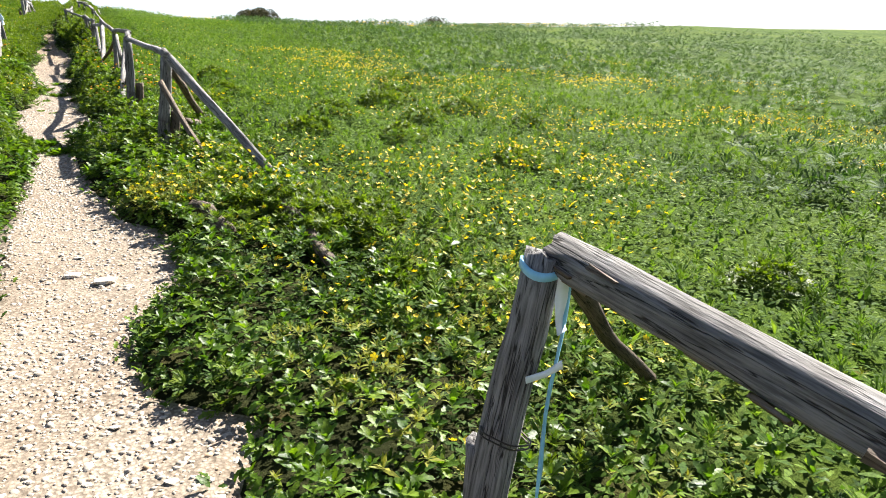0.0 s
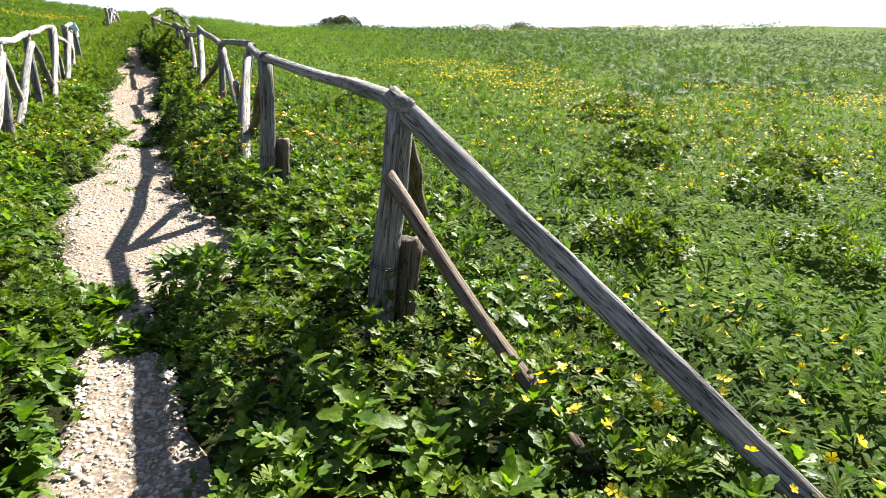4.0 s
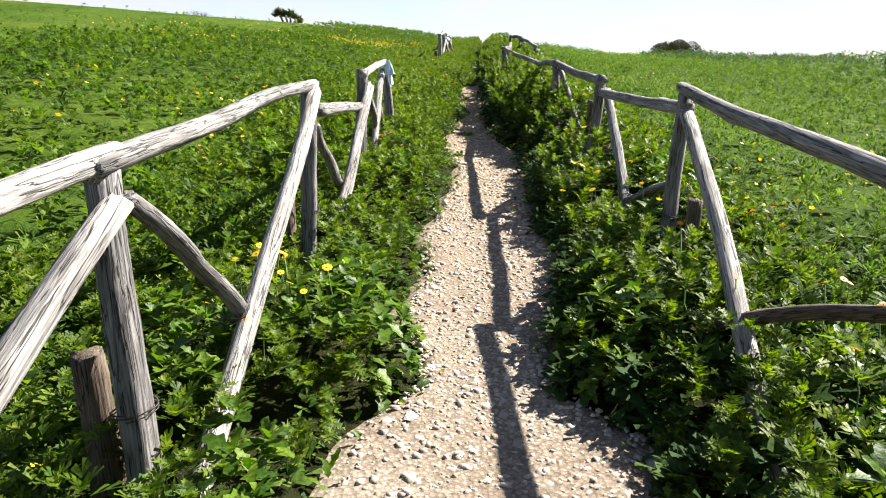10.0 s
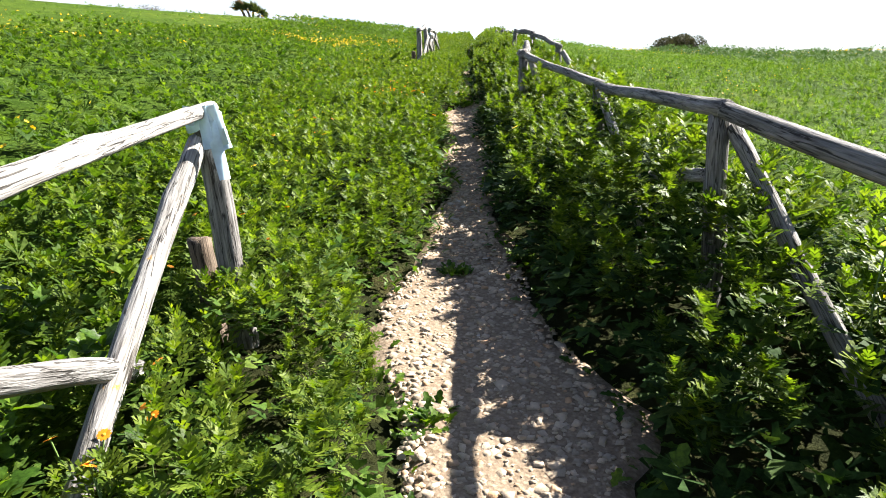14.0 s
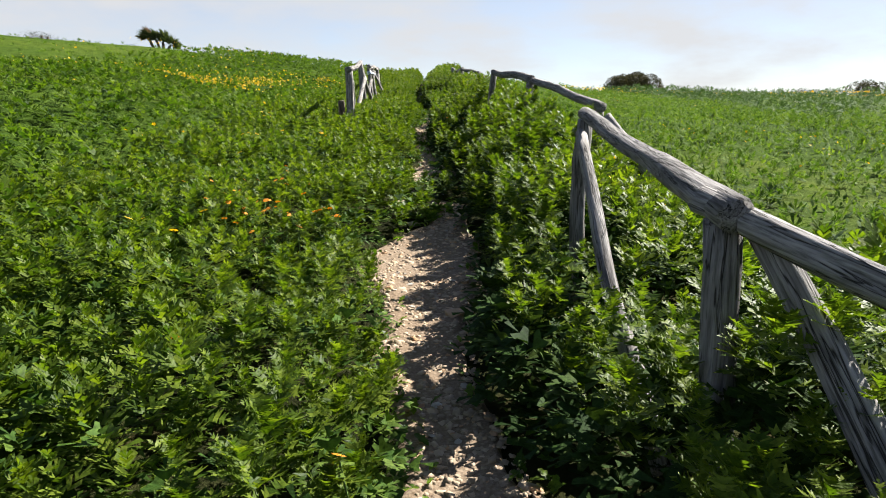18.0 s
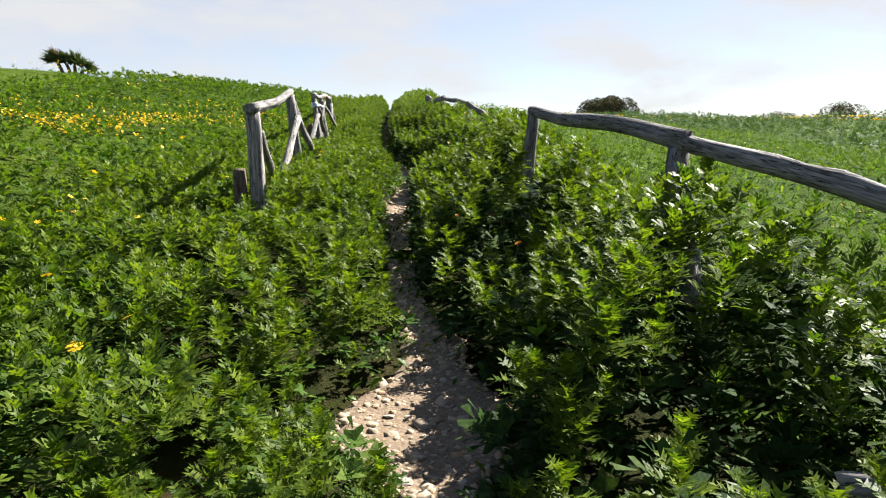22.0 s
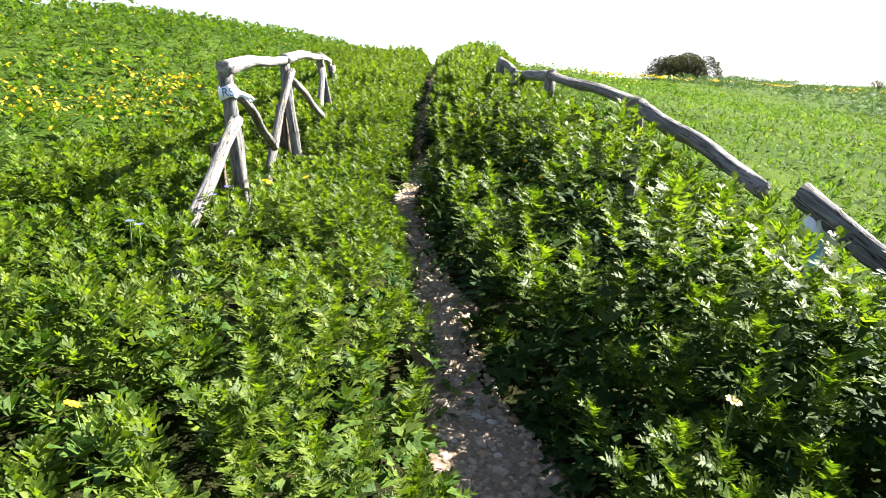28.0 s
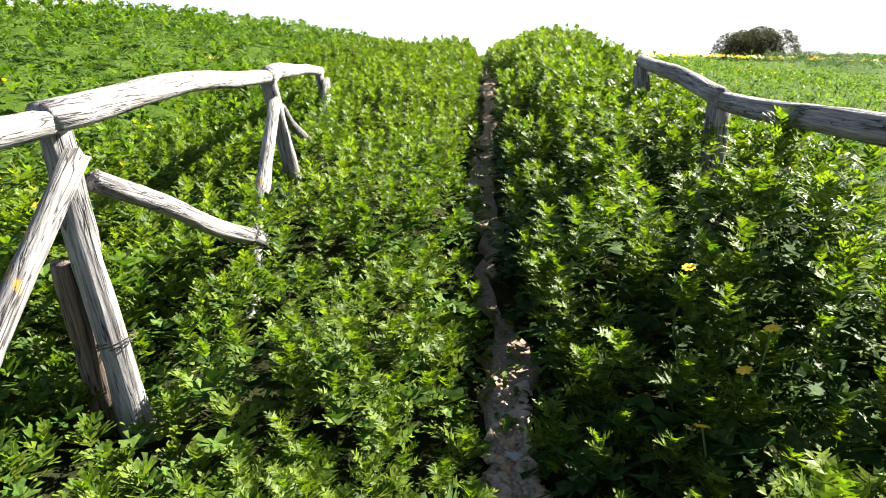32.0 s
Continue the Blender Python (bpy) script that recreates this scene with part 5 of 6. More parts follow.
# yellowing patches of herb
g = np.random.default_rng(707)
cx = np.concatenate([g.normal(1.35, 0.16, 420), g.normal(-0.25, 0.24, 420), g.normal(1.75, 0.25, 90), g.normal(2.5, 0.6, 450), g.normal(1.5, 0.12, 60)])
cyy = np.concatenate([g.normal(8.1, 0.24, 420), g.normal(15.9, 0.40, 420), g.normal(4.9, 0.4, 90), g.normal(5.2, 1.1, 450), g.normal(20.7, 0.2, 60)])
keep = ~on_track(cx, cyy, 0.05)
x, y = cx[keep], cyy[keep]
h = np.where(x > 1.8, 0.09, 0.20) * g.uniform(0.3, 1.15, len(x))
stuff(scatter("yellowing_herbs", BLADE, *rosettes(x, y, land(x, y) + h, (0 * x, 0 * x), g, 11, 0.030, 0.062), LEAF_DRY, 1.1),
      "yellow-green fading herbs in a loose clump", "herbs")

# far hillside: tufts that thin out with distance
g = np.random.default_rng(808)
n = 8500
s = g.choice([-1, 1], n, p=[0.6, 0.4])
d = np.exp(g.uniform(np.log(6.5), np.log(60), n))
y = g.uniform(-6, 120, n)
x = track_x(np.clip(y, 0, 60)) + s * d
ahead = g.uniform(0, 1, n) < 0.18
x = np.where(ahead, g.uniform(-6, 8, n), x)
y = np.where(ahead, g.uniform(54, 78, n), y)
reach = np.hypot(x, y - 20)
h = (0.04 + 0.24 * smooth(0.40, 0.8, vnoise(x, y, 1.6, 81))) * (1 - 0.35 * (x > 2)) * (1 - 0.4 * smooth(50, 60, y)) * g.uniform(0.5, 1.1, n)
stuff(scatter("hillside_tufts", FAN, *rosettes(x, y, land(x, y) + cover(x, y) * 0.8 + h, (0 * x, 0 * x), g, 6, 0.085, 0.15, 1 + 0.006 * reach), LEAF_FIELD),
      "tufts of green herbs over the far hillside", "herbs")

# darker shrubs of the far right slope
g = np.random.default_rng(909)
bx, by = 5 + 50 * g.uniform(0, 1, 4300) ** 1.2, g.uniform(6, 86, 4300)
keep = (bx > 7 + 0.12 * (by - 10)) & (vnoise(bx, by, 5.0, 55) + 0.25 * vnoise(bx, by, 1.6, 56) > 0.44 - 0.10 * (1 - smooth(22, 40, by)))
bx, by = bx[keep], by[keep]
wide = np.repeat(g.uniform(0.6, 1.4, len(bx)), 7)
u, a = np.sqrt(g.uniform(0, 1, len(wide))), g.uniform(0, 6.28, len(wide))
x, y = np.repeat(bx, 7) + 0.55 * wide * u * np.cos(a), np.repeat(by, 7) + 0.55 * wide * u * np.sin(a)
h = 0.42 * wide * (1 - 0.75 * u * u)
stuff(scatter("slope_shrubs", FAN, *rosettes(x, y, land(x, y) + cover(x, y) + h, (0.9 * u * np.cos(a), 0.9 * u * np.sin(a)), g, 4, 0.14, 0.24), LEAF_SLOPE), "darker green low shrubs dotted over the slope", "shrubs")

# ---- tufts growing in the track ----


def tuft(x, y, size, count, seed, mat=None):
    g = np.random.default_rng(seed)
    e = thing("weed_tuft", (x, y, float(track_top(x, y)) - 0.004), "low rosette of green leaves growing in the gravel", "weed", "weeds in the path")
    for k in range(6):
        many = max(6, int(count * 2.2 / 6))
        a, r = 1.05 * k + g.uniform(-0.3, 0.3), size * g.uniform(0.25, 0.62) * (k > 0)
        yaw = g.uniform(0, 6.28, many)
        rad = size * 0.32 * np.sqrt(g.uniform(0, 1, many))
        place = np.stack([r * math.cos(a) + rad * np.cos(yaw), r * math.sin(a) + rad * np.sin(yaw), 0 * yaw], -1)
        ob = scatter("rosette", BROAD, place, yaw, np.radians(g.uniform(5, 65, many)), g.uniform(-0.4, 0.4, many), size * g.uniform(0.26, 0.56, many), mat or LEAF_BROAD)
        ob.parent = e
    return e


for n, (x, y, size, count) in enumerate((
        (0.76, 17.40, 0.15, 46), (0.30, 17.05, 0.10, 34), (0.52, 16.50, 0.17, 60), (0.74, 15.70, 0.17, 54), (0.52, 15.10, 0.10, 28), (0.90, 16.30, 0.15, 40),
        (0.97, 11.72, 0.24, 90), (0.42, 10.95, 0.18, 70), (0.66, 10.8, 0.18, 70), (0.82, 10.7, 0.17, 60), (0.30, 11.05, 0.17, 60),
        (0.62, 15.9, 0.13, 40), (0.70, 32.85, 0.16, 46), (0.80, 32.1, 0.17, 54), (0.92, 32.4, 0.16, 50), (0.66, 32.5, 0.17, 54), (0.50, 23.6, 0.12, 34), (1.0, 25.2, 0.12, 30), (0.60, 13.7, 0.07, 24),
        (1.28, 5.4, 0.12, 40), (0.36, 11.22, 0.20, 70), (0.52, 11.30, 0.18, 60), (0.20, 11.36, 0.20, 60), (0.40, 11.48, 0.13, 40), (0.46, 14.0, 0.07, 20), (0.45, 14.6, 0.07, 20), (0.62, 25.0, 0.13, 30), (1.0, 36.4, 0.16, 50), (1.06, 39.9, 0.16, 44))):
    tuft(x, y, size, count, 40 + n)

# ---- flowers ----


def petal_ring(petals, inner=0.18, width=0.34):
    v, f = [], []
    for k in range(petals):
        a = 2 * math.pi * k / petals
        ca, sa = math.cos(a), math.sin(a)
        b = len(v)
        for r, w, z in ((inner, 0.5 * width, 0.02), (0.72, width, 0.10), (1.0, 0.55 * width, 0.06)):
            for s in (-1, 1):
                v.append((r * ca - s * w * sa * 0.62, r * sa + s * w * ca * 0.62, z))
        f += [(b, b + 1, b + 3), (b, b + 3, b + 2), (b + 2, b + 3, b + 5), (b + 2, b + 5, b + 4)]
    return np.array(v), np.array(f)


def small_flower():
    v, f = [(0, 0, 0)], []
    for k in range(5):
        a = 2 * math.pi * k / 5
        b = len(v)
        v += [(math.cos(a - 0.5) * 0.8, math.sin(a - 0.5) * 0.8, 0.25), (math.cos(a) * 1.05, math.sin(a) * 1.05, 0.30), (math.cos(a + 0.5) * 0.8, math.sin(a + 0.5) * 0.8, 0.25)]
        f += [(0, b, b + 1), (0, b + 1, b + 2)]
    return np.array(v), np.array(f)


SMALL = small_flower()


def flower_stuff(name, x, y, lift, size0, size1, mat, seed, label):
    g = np.random.default_rng(seed)
    n = len(x)
    place = np.stack([x, y, land(x, y) + cover(x, y) * 0.8 + lift], -1)
    ob = scatter(name, SMALL, place, g.uniform(0, 6.28, n), g.uniform(-0.9, 0.9, n), g.uniform(-0.9, 0.9, n), g.uniform(size0, size1, n), mat)
    return stuff(ob, label, "flowers")


g = np.random.default_rng(1010)
n = 24000
x, y = 1.7 + 16 * g.uniform(0, 1, n) ** 1.25, g.uniform(0.5, 24, n)
dense = fbm(x, y, 2.6, 91)
keep = g.uniform(0, 1, n) < smooth(0.42, 0.62, dense) * (1 - 0.8 * smooth(9, 16, y) * (1 - smooth(5, 8, x))) * (0.40 + 0.60 * smooth(2.2, 3.6, x + 0.15 * (6 - y)))
x, y = x[keep], y[keep]
flower_stuff("yellow_flowers", x, y, field_height(x, y) + g.uniform(0.05, 0.11, len(x)), 0.014, 0.021, PETAL_PALE, 1, "many pale yellow flowers over the meadow")
n = 2600
y = g.uniform(40.6, 48.6, n)
x = -3.6 + 0.29 * (y - 40.6) + g.normal(0, 0.42, n)
keep = g.uniform(0, 1, n) < 0.75 * smooth(0.36, 0.60, fbm(x, y, 0.8, 93))
x, y = x[keep], y[keep]
flower_stuff("yellow_flowers", x, y, field_height(x, y) + g.uniform(-0.05, 0.06, len(x)), 0.013, 0.022, PETAL_GOLD, 2, "dense golden flowers on the slope behind the fence")
n = 2600
x, y = g.uniform(-9, -1.2, n), g.uniform(8, 56, n)
keep = g.uniform(0, 1, n) < smooth(0.46, 0.72, fbm(x, y, 3.0, 95))
x, y = x[keep], y[keep]
flower_stuff("yellow_flowers", x, y, field_height(x, y) + g.uniform(0.0, 0.08, len(x)), 0.018, 0.03, PETAL_GOLD, 3, "scattered golden flowers in the green slope")
n = 1300
x, y = g.uniform(1.9, 9, n), g.uniform(14, 56, n)
keep = g.uniform(0, 1, n) < smooth(0.52, 0.75, fbm(x, y, 2.4, 97))
x, y = x[keep], y[keep]
flower_stuff("yellow_flowers", x, y, field_height(x, y) + g.uniform(0.0, 0.10, len(x)), 0.010, 0.018, PETAL_GOLD, 4, "scattered golden flowers beyond the fence")
n = 1500
x, y = g.uniform(12, 70, n), g.uniform(72, 92, n)
flower_stuff("yellow_flowers", x, y, 0.32, 0.06, 0.11, PETAL_GOLD, 5, "thin band of yellow flowers near the skyline")
n = 900
x, y = g.normal(-0.25, 0.45, n), g.normal(15.9, 0.7, n)
x[:300], y[:300] = g.normal(1.35, 0.22, 300), g.normal(8.1, 0.30, 300)
keep = (g.uniform(0, 1, n) < 0.30) & ~on_track(x, y, 0.05)
x, y = x[keep], y[keep]
flower_stuff("yellow_flowers", x, y, 0.17 + g.uniform(0.0, 0.10, len(x)), 0.014, 0.022, PETAL_PALE, 6, "pale yellow flowers in a fading clump")


def flower(petals, size, mat, stem_h, rng_seed, label, name):
    """One flower on its stem: petals, disc and stem."""
    g = np.random.default_rng(rng_seed)
    e = thing(name, (0, 0, 0), label, "flower", "flowers beside the path")
    tilt = Matrix.Rotation(g.uniform(-0.5, 0.5), 4, "X") @ Matrix.Rotation(g.uniform(-0.5, 0.5), 4, "Y")
    head = Matrix.Translation((0, 0, stem_h)) @ tilt
    v, f = petal_ring(petals, 0.18, 0.95 if petals == 5 else 0.44)
    pts = [head @ Vector(tuple(p * size)) for p in v]
    o = sheet("petals", [tuple(p) for p in pts], f, mat, e)
    bm = bmesh.new()
    bmesh.ops.create_uvsphere(bm, u_segments=8, v_segments=5, radius=size * 0.30)
    for q in bm.verts:
        q.co.z = q.co.z * 0.5 + size * 0.05
        q.co = head @ q.co
    part("disc", bm, DISC, e)
    bm = bmesh.new()
    rows = []
    for k in range(5):
        s = k / 4
        c = Vector((0.05 * math.sin(2.2 * s) * (1 - s), 0.04 * math.sin(3 * s) * (1 - s), -0.22 + (stem_h + 0.22) * s))
        rows.append([bm.verts.new(c + Vector((0.003 * math.cos(a), 0.003 * math.sin(a), 0))) for a in (0, 2.1, 4.2)])
    for p, q in zip(rows, rows[1:]):
        for k in range(3):
            bm.faces.new((p[k], p[(k + 1) % 3], q[(k + 1) % 3], q[k]))
    part("stem", bm, STEM, e)
    return e


KINDS = [
    flower(9, 0.024, PETAL_GOLD, 0.10, 1, "golden daisy rising above the herbs", "yellow_daisy"), flower(8, 0.021, PETAL_GOLD, 0.07, 2, "golden daisy rising above the herbs", "yellow_daisy"),
    flower(10, 0.018, PETAL_ORANGE, 0.06, 3, "small orange marigold among the herbs", "marigold"), flower(11, 0.015, PETAL_ORANGE, 0.05, 4, "small orange marigold among the herbs", "marigold"),
    flower(5, 0.016, PETAL_PALE, 0.08, 5, "pale yellow flower among low leaves", "yellow_flower"),
]
g = np.random.default_rng(1111)
# kind, middle x and y, spread, how many
SPOTS = [(4, -0.25, 12.2, 0.25, 8), (4, -0.15, 13.6, 0.3, 9), (4, 0.0, 14.6, 0.2, 6), (0, 1.55, 22.3, 0.2, 5), (2, 1.6, 17.0, 0.3, 10), (3, 1.9, 19.3, 0.4, 10), (2, -0.25, 22.8, 0.25, 9), (3, 1.35, 13.3, 0.3, 18), (2, 2.05, 13.7, 0.4, 16),
         (4, -0.35, 18.5, 0.3, 9), (0, 1.35, 20.7, 0.15, 7), (2, -0.20, 30.75, 0.3, 16), (3, -0.30, 31.0, 0.3, 16), (2, 0.02, 30.9, 0.25, 9), (0, -0.5, 30.6, 0.3, 4), (3, -0.5, 31.8, 0.4, 8), (0, -0.6, 34.0, 0.6, 7), (1, -1.2, 36.5, 0.7, 7), (3, 1.5, 35.8, 0.3, 4), (0, 0.1, 40.5, 0.5, 3),
         (0, 0.30, 43.6, 0.3, 3), (1, 1.9, 40.0, 0.5, 6), (0, 2.6, 42.8, 0.4, 5), (1, 1.9, 45.5, 0.4, 5), (0, 2.9, 46.0, 0.6, 8), (3, 2.0, 14.3, 0.4, 8), (0, 1.0, 26.8, 0.5, 4), (0, 2.0, 23.4, 0.25, 5),
         (2, 1.9, 16.2, 0.5, 14), (3, 2.2, 13.2, 0.4, 14), (4, 1.7, 13.6, 0.3, 8), (2, 2.1, 18.3, 0.5, 12), (0, -0.2, 18.9, 0.25, 6), (2, 2.1, 20.8, 0.5, 12), (3, -0.5, 24.6, 0.4, 10), (2, -0.7, 28.4, 0.6, 12),
         (4, 1.35, 8.1, 0.22, 10), (4, 0.05, 7.6, 0.25, 9), (1, -0.9, 26.5, 0.7, 6), (1, 2.7, 47.5, 0.5, 9)]
first = [True] * len(KINDS)
for kind, mx, my, spread, many in SPOTS:
    for _ in range(many):
        x, y = g.normal(mx, spread * 0.6), g.normal(my, spread)
        if bool(on_track(np.float64(x), np.float64(y), 0.06)):
            continue
        z = float(land(x, y) + plant_height(np.float64(x), np.float64(y)) * (1.08 if y < 20 else 0.76)) - (0.03 if y > 20 else 0)
        m = pose(x, y, z, 0, 0, g.uniform(0, 360))
        if first[kind]:
            KINDS[kind].matrix_basis, first[kind] = m, False
        else:
            copy_thing(KINDS[kind], m)

# blue iris-like flowers by the lettered post
for n, (x, y) in enumerate(((-0.04, 42.95), (0.02, 42.86), (0.06, 43.02), (-0.22, 42.3), (-0.15, 42.22), (1.78, 36.5), (1.70, 36.42))):
    v, f = petal_ring(6, 0.1, 0.5)
    e = thing("blue_flower", (x, y, float(land(x, y) + 0.40)), "small blue-violet flower beside a fence post", "flower", "blue flowers by the posts")
    bm = bmesh.new()
    for p in v:
        bm.verts.new(Vector(p) * 0.022 + Vector((0, 0, 0.012 * (n % 3))))
    bm.verts.ensure_lookup_table()
    for t in f:
        bm.faces.new([bm.verts[i] for i in t])
    part("petals", bm, PETAL_BLUE, e, "", False)
    bm = bmesh.new()
    bmesh.ops.create_cone(bm, segments=5, radius1=0.004, radius2=0.003, depth=0.4, matrix=Matrix.Translation((0, 0, -0.20)))
    part("stem", bm, STEM, e)

# ---- trees and shrubs on the skyline ----


def palm(x, y):
    z = ground_z(x, y)
    e = thing("fan_palm", (x, y, z), "wind-bent dwarf fan palm standing on the hill crest", "palm tree")
    g = np.random.default_rng(15)
    heads = ((-0.60, 0.80, 8), (-0.20, 0.72, 13), (0.16, 0.66, 15), (0.54, 0.46, 13))
    for (hx, hz, many), foot in zip(heads, (-0.04, 0.0, 0.05, 0.10)):
        o = pole("trunk", (x + foot, y, z - 0.2), (x + hx * 0.8, y, z + hz * 0.82), 0.085, 0.055, WOOD_BROWN, None, rng, "short shaggy trunk", 0.06, 3, 3)
        hang(o, e)
        for k in range(many):
            lean = -0.9 if hx < -0.5 else -0.35 if hx < 0 else 0.30 if hx < 0.5 else 0.8
            az, el = g.uniform(0, 6.28), g.uniform(0.05, 1.35)
            d = Vector((math.cos(az) * math.cos(el) + lean, math.sin(az) * math.cos(el) * 0.8, math.sin(el) + 0.15)).normalized()
            a = Vector((x + hx * 0.8, y, z + hz * 0.8))
            hub = a + d * g.uniform(0.10, 0.28)
            side = d.cross(Vector((0, 0, 1))).normalized()
            side = (Matrix.Rotation(g.uniform(-1.2, 1.2), 3, d) @ side).normalized()
            up = side.cross(d)
            bm = bmesh.new()
            w0 = side * 0.012
            q = [bm.verts.new(p) for p in (a - w0, a + w0, hub + w0, hub - w0)]
            bm.faces.new(q)
            for i in range(15):
                t = (i - 7) / 7 * 1.35
                ln = (0.46 - 0.10 * abs(t)) * g.uniform(0.75, 1.15)
                dr = d * math.cos(t) + side * math.sin(t)
                tip = hub + dr * ln - Vector((0.12 * ln, 0, 0.06 * ln))
                half = hub + dr * ln * 0.5 + up * 0.02
                cross = dr.cross(up).normalized() * 0.021
                v0, v1, v2, v3 = (bm.verts.new(p) for p in (hub, half - cross, tip, half + cross))
                bm.faces.new((v0, v1, v2))
                bm.faces.new((v0, v2, v3))
            dead = hx < -0.5 and k % 3
            o = part("frond", bm, LEAF_DEAD if dead else LEAF_PALM, None, "dry brown frond" if dead else "", False)
            hang(o, e)


palm(-10.2, 60.2)


def shrub(x, y, wide, tall, seed, leaves=5200):
    """A dense wind-clipped shrub: limbs and a lopsided crown of small leaf clumps."""
    g = np.random.default_rng(seed)
    z = ground_z(x, y)
    e = thing("dark_shrub", (x, y, z), "dense dark wind-clipped shrub on the skyline", "shrub", "shrubs on the skyline")
    for k in range(4):
        a = g.uniform(0, 6.28)
        o = pole("limb", (x + 0.1 * math.cos(a), y + 0.1 * math.sin(a), z - 0.1), (x + 0.28 * wide * math.cos(a), y + 0.28 * wide * math.sin(a), z + 0.55 * tall), 0.09, 0.04, WOOD_BROWN, None, g, "", 0.08, 2, 1)
        hang(o, e)
    n = leaves
    lobes = 9
    lx, ly = g.uniform(-0.36, 0.36, lobes) * wide, g.uniform(-0.36, 0.36, lobes) * wide
    lr = g.uniform(0.22, 0.34, lobes) * wide
    lh = tall * g.uniform(0.78, 1.0, lobes) * (1 - 0.45 * (np.abs(lx) / (0.5 * wide)) ** 2)
    k = g.integers(0, lobes, n)
    az, u = g.uniform(0, 6.28, n), g.uniform(0, 1, n) ** 0.85
    r = 1.02 - 0.30 * g.uniform(0, 1, n) ** 1.6
    place = np.stack([x + lx[k] + lr[k] * r * np.cos(az) * np.sqrt(1 - u * u), y + ly[k] + lr[k] * r * np.sin(az) * np.sqrt(1 - u * u), z + 0.05 + (lh[k] - 0.05) * r * u], -1)
    o = scatter("crown", FAN, place, az, np.radians(g.uniform(-20, 70, n)), g.uniform(-1, 1, n), g.uniform(0.035, 0.06, n) * wide * 0.7, LEAF_DARK, 1.5)
    hang(o, e)


shrub(24.9, 96.8, 5.1, 2.75, 21, 15000)
shrub(33.5, 105.0, 2.7, 1.3, 22, 2200)
shrub(40.0, 112.0, 3.4, 1.2, 23, 2400)
shrub(48.5, 105.0, 2.6, 1.3, 24, 2000)
shrub(55.5, 104.0, 4.8, 1.9, 25, 3200)
shrub(-16.5, 62.0, 1.6, 0.7, 26, 900)
shrub(-11.3, 60.0, 0.8, 0.42, 27, 500)

# ---- loose gravel and stones, last ----
cube_v = np.array([(sx, sy, sz) for sx in (-1, 1) for sy in (-1, 1) for sz in (-1, 1)], float)
cube_f = np.array([(0, 1, 3), (0, 3, 2), (4, 6, 7), (4, 7, 5), (0, 4, 5), (0, 5, 1), (2, 3, 7), (2, 7, 6), (1, 5, 7), (1, 7, 3)])
g = np.random.default_rng(1212)
n = 34000
y = np.concatenate([g.uniform(0.5, 27, int(n * 0.72)), g.uniform(27, 46, n - int(n * 0.72))])
u = g.uniform(-1.0, 1.0, n)
x = track_x(y) + u * (track_w(y) / 2 + 0.03)
r = np.clip(np.exp(g.normal(math.log(0.0082), 0.38, n)), 0.004, 0.022) * (1 + 0.40 * smooth(14, 24, y))
shape = cube_v[None] * g.uniform(0.55, 1.0, (n, 8, 1)) * np.stack([g.uniform(0.8, 1.35, n), g.uniform(0.7, 1.1, n), g.uniform(0.24, 0.42, n)], -1)[:, None]
shape[:, cube_v[:, 2] > 0, :2] *= 0.76
shape = shape + g.normal(0, 1, shape.shape) * np.array((0.10, 0.10, 0.05))
a = g.uniform(0, 6.28, n)
ca, sa = np.cos(a)[:, None], np.sin(a)[:, None]
tilt = g.normal(0, 0.18, n)[:, None]
sx = shape[:, :, 0] * ca - shape[:, :, 1] * sa
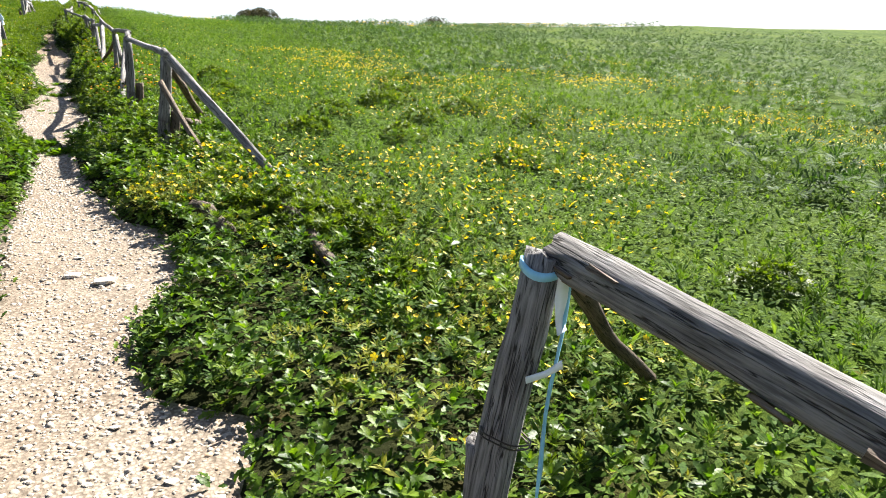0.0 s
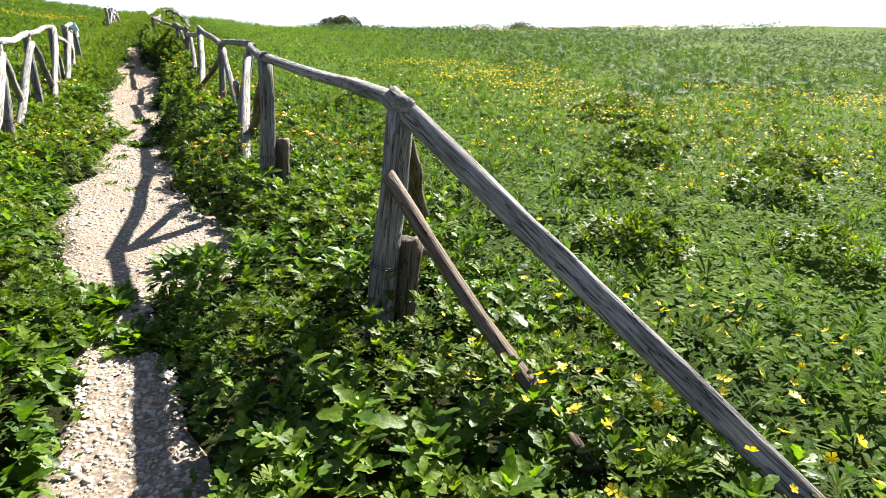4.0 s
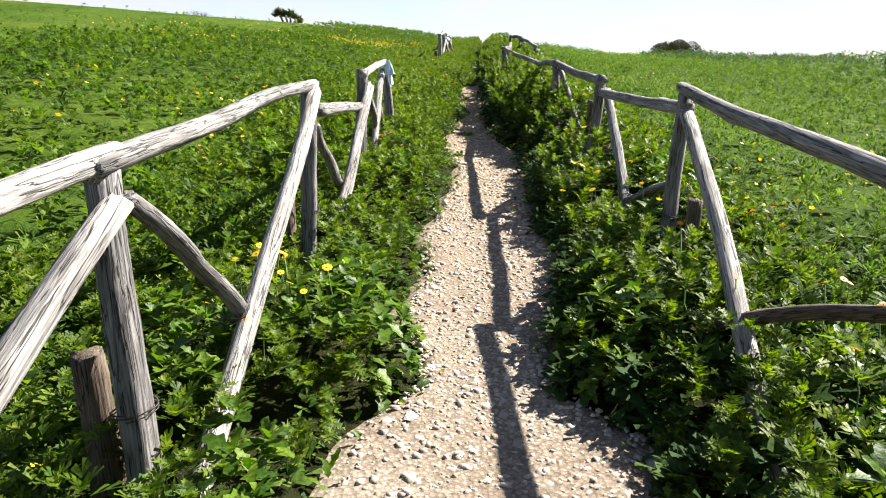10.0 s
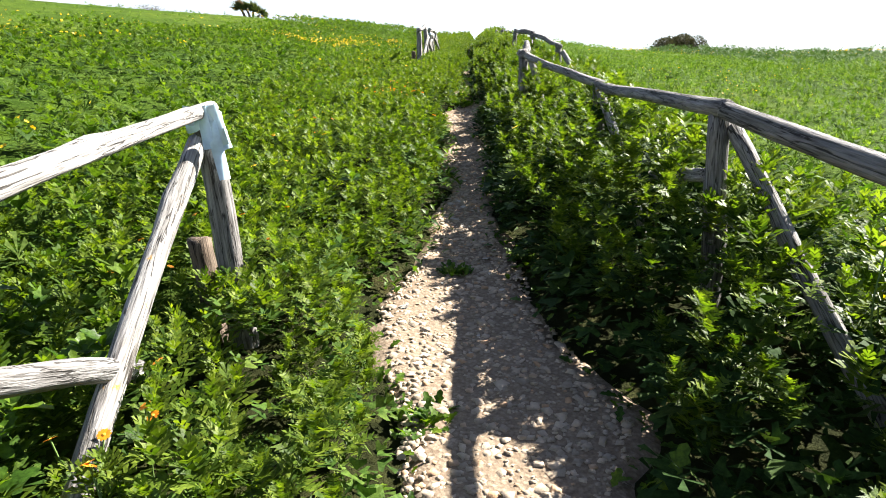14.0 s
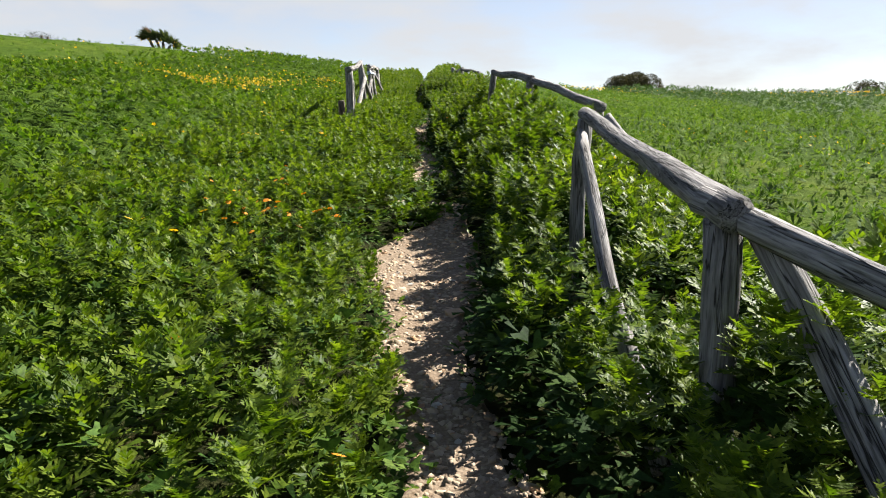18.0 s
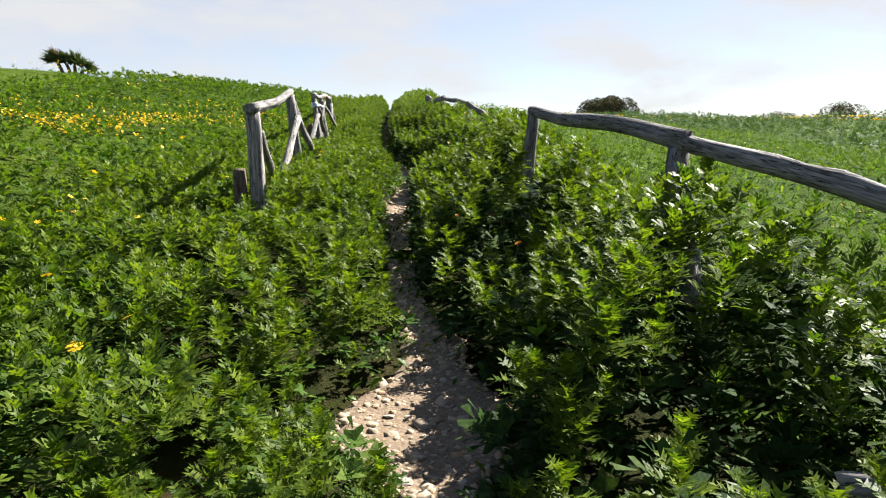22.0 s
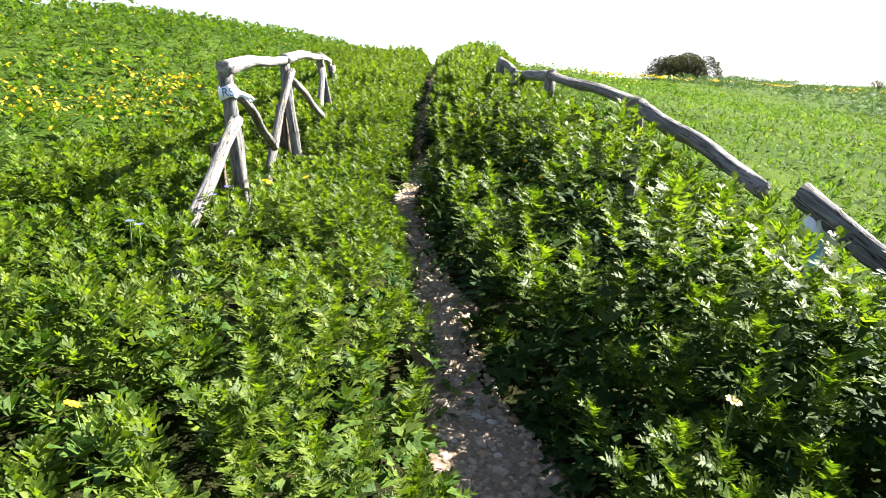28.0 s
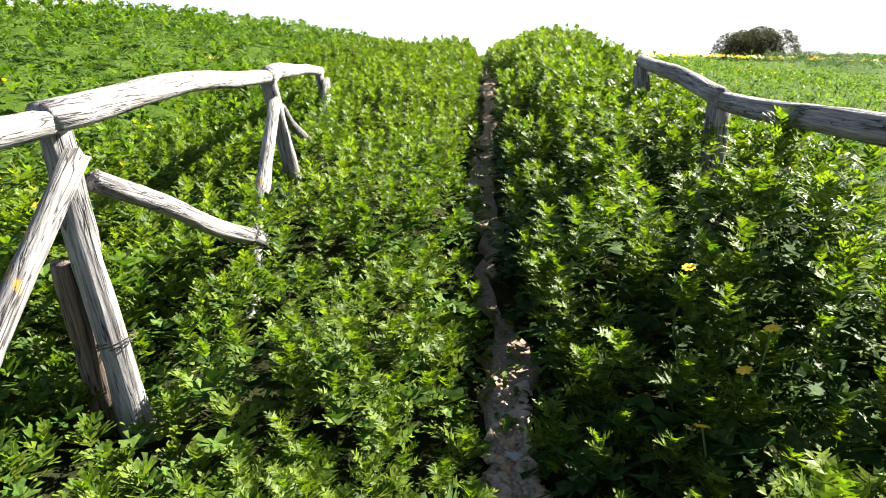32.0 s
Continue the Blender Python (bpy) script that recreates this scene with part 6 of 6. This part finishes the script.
sy = shape[:, :, 0] * sa + shape[:, :, 1] * ca
szz = shape[:, :, 2] + tilt * shape[:, :, 0]
pts = np.stack([x[:, None] + r[:, None] * sx, y[:, None] + r[:, None] * sy, (track_surface(x, y, 0.9 * u) + 0.06 * r)[:, None] + r[:, None] * szz], -1)
gravel = sheet("gravel", pts.reshape(-1, 3), (cube_f[None] + (np.arange(n) * 8)[:, None, None]).reshape(-1, 3), GRAVEL)
stuff(gravel, "loose pale limestone chippings on the footpath", "gravel")

STONES = []
for k in range(6):
    g = np.random.default_rng(1300 + k)
    bm = bmesh.new()
    bmesh.ops.create_icosphere(bm, subdivisions=1, radius=1)
    for v in bm.verts:
        v.co *= g.uniform(0.72, 1.12)
        v.co.z *= 0.62
    me = bpy.data.meshes.new("stone")
    bm.to_mesh(me)
    bm.free()
    me.materials.append(STONE)
    STONES.append(me)
g = np.random.default_rng(1400)
for k in range(280):
    y = g.uniform(3, 31) if k < 230 else g.uniform(31, 46)
    across = float(np.clip(g.normal(0, 0.6), -0.95, 0.95))
    x = float(track_x(np.float64(y)) + across * track_w(y) / 2)
    size = float(np.clip(np.exp(g.normal(math.log(0.017), 0.35)), 0.010, 0.045))
    o = new("stone", STONES[k % 6])
    o.location = (x, y, float(track_surface(np.float64(x), np.float64(y), 0.9 * across)) + 0.10 * size)
    o.scale = (size * 1.25, size, size * 0.42)
    o.rotation_euler = (g.uniform(-0.3, 0.3), g.uniform(-0.3, 0.3), g.uniform(0, 6.28))
    o.parent = path_ob
for x, y, size in ((0.80, 6.75, 0.075), (0.62, 6.95, 0.05), (1.02, 44.72, 0.05), (1.12, 44.80, 0.04), (1.10, 38.5, 0.05), (1.15, 44.62, 0.035), (0.55, 23.1, 0.06), (0.86, 30.05, 0.06), (0.70, 31.9, 0.06), (1.02, 22.8, 0.045), (1.52, 5.55, 0.05)):
    o = new("stone", STONES[int(size * 1000) % 6])
    o.location = (x, y, float(track_top(x, y)) + 0.15 * size)
    o.scale = (size * 1.3, size, size * 0.7)
    o.parent = path_ob
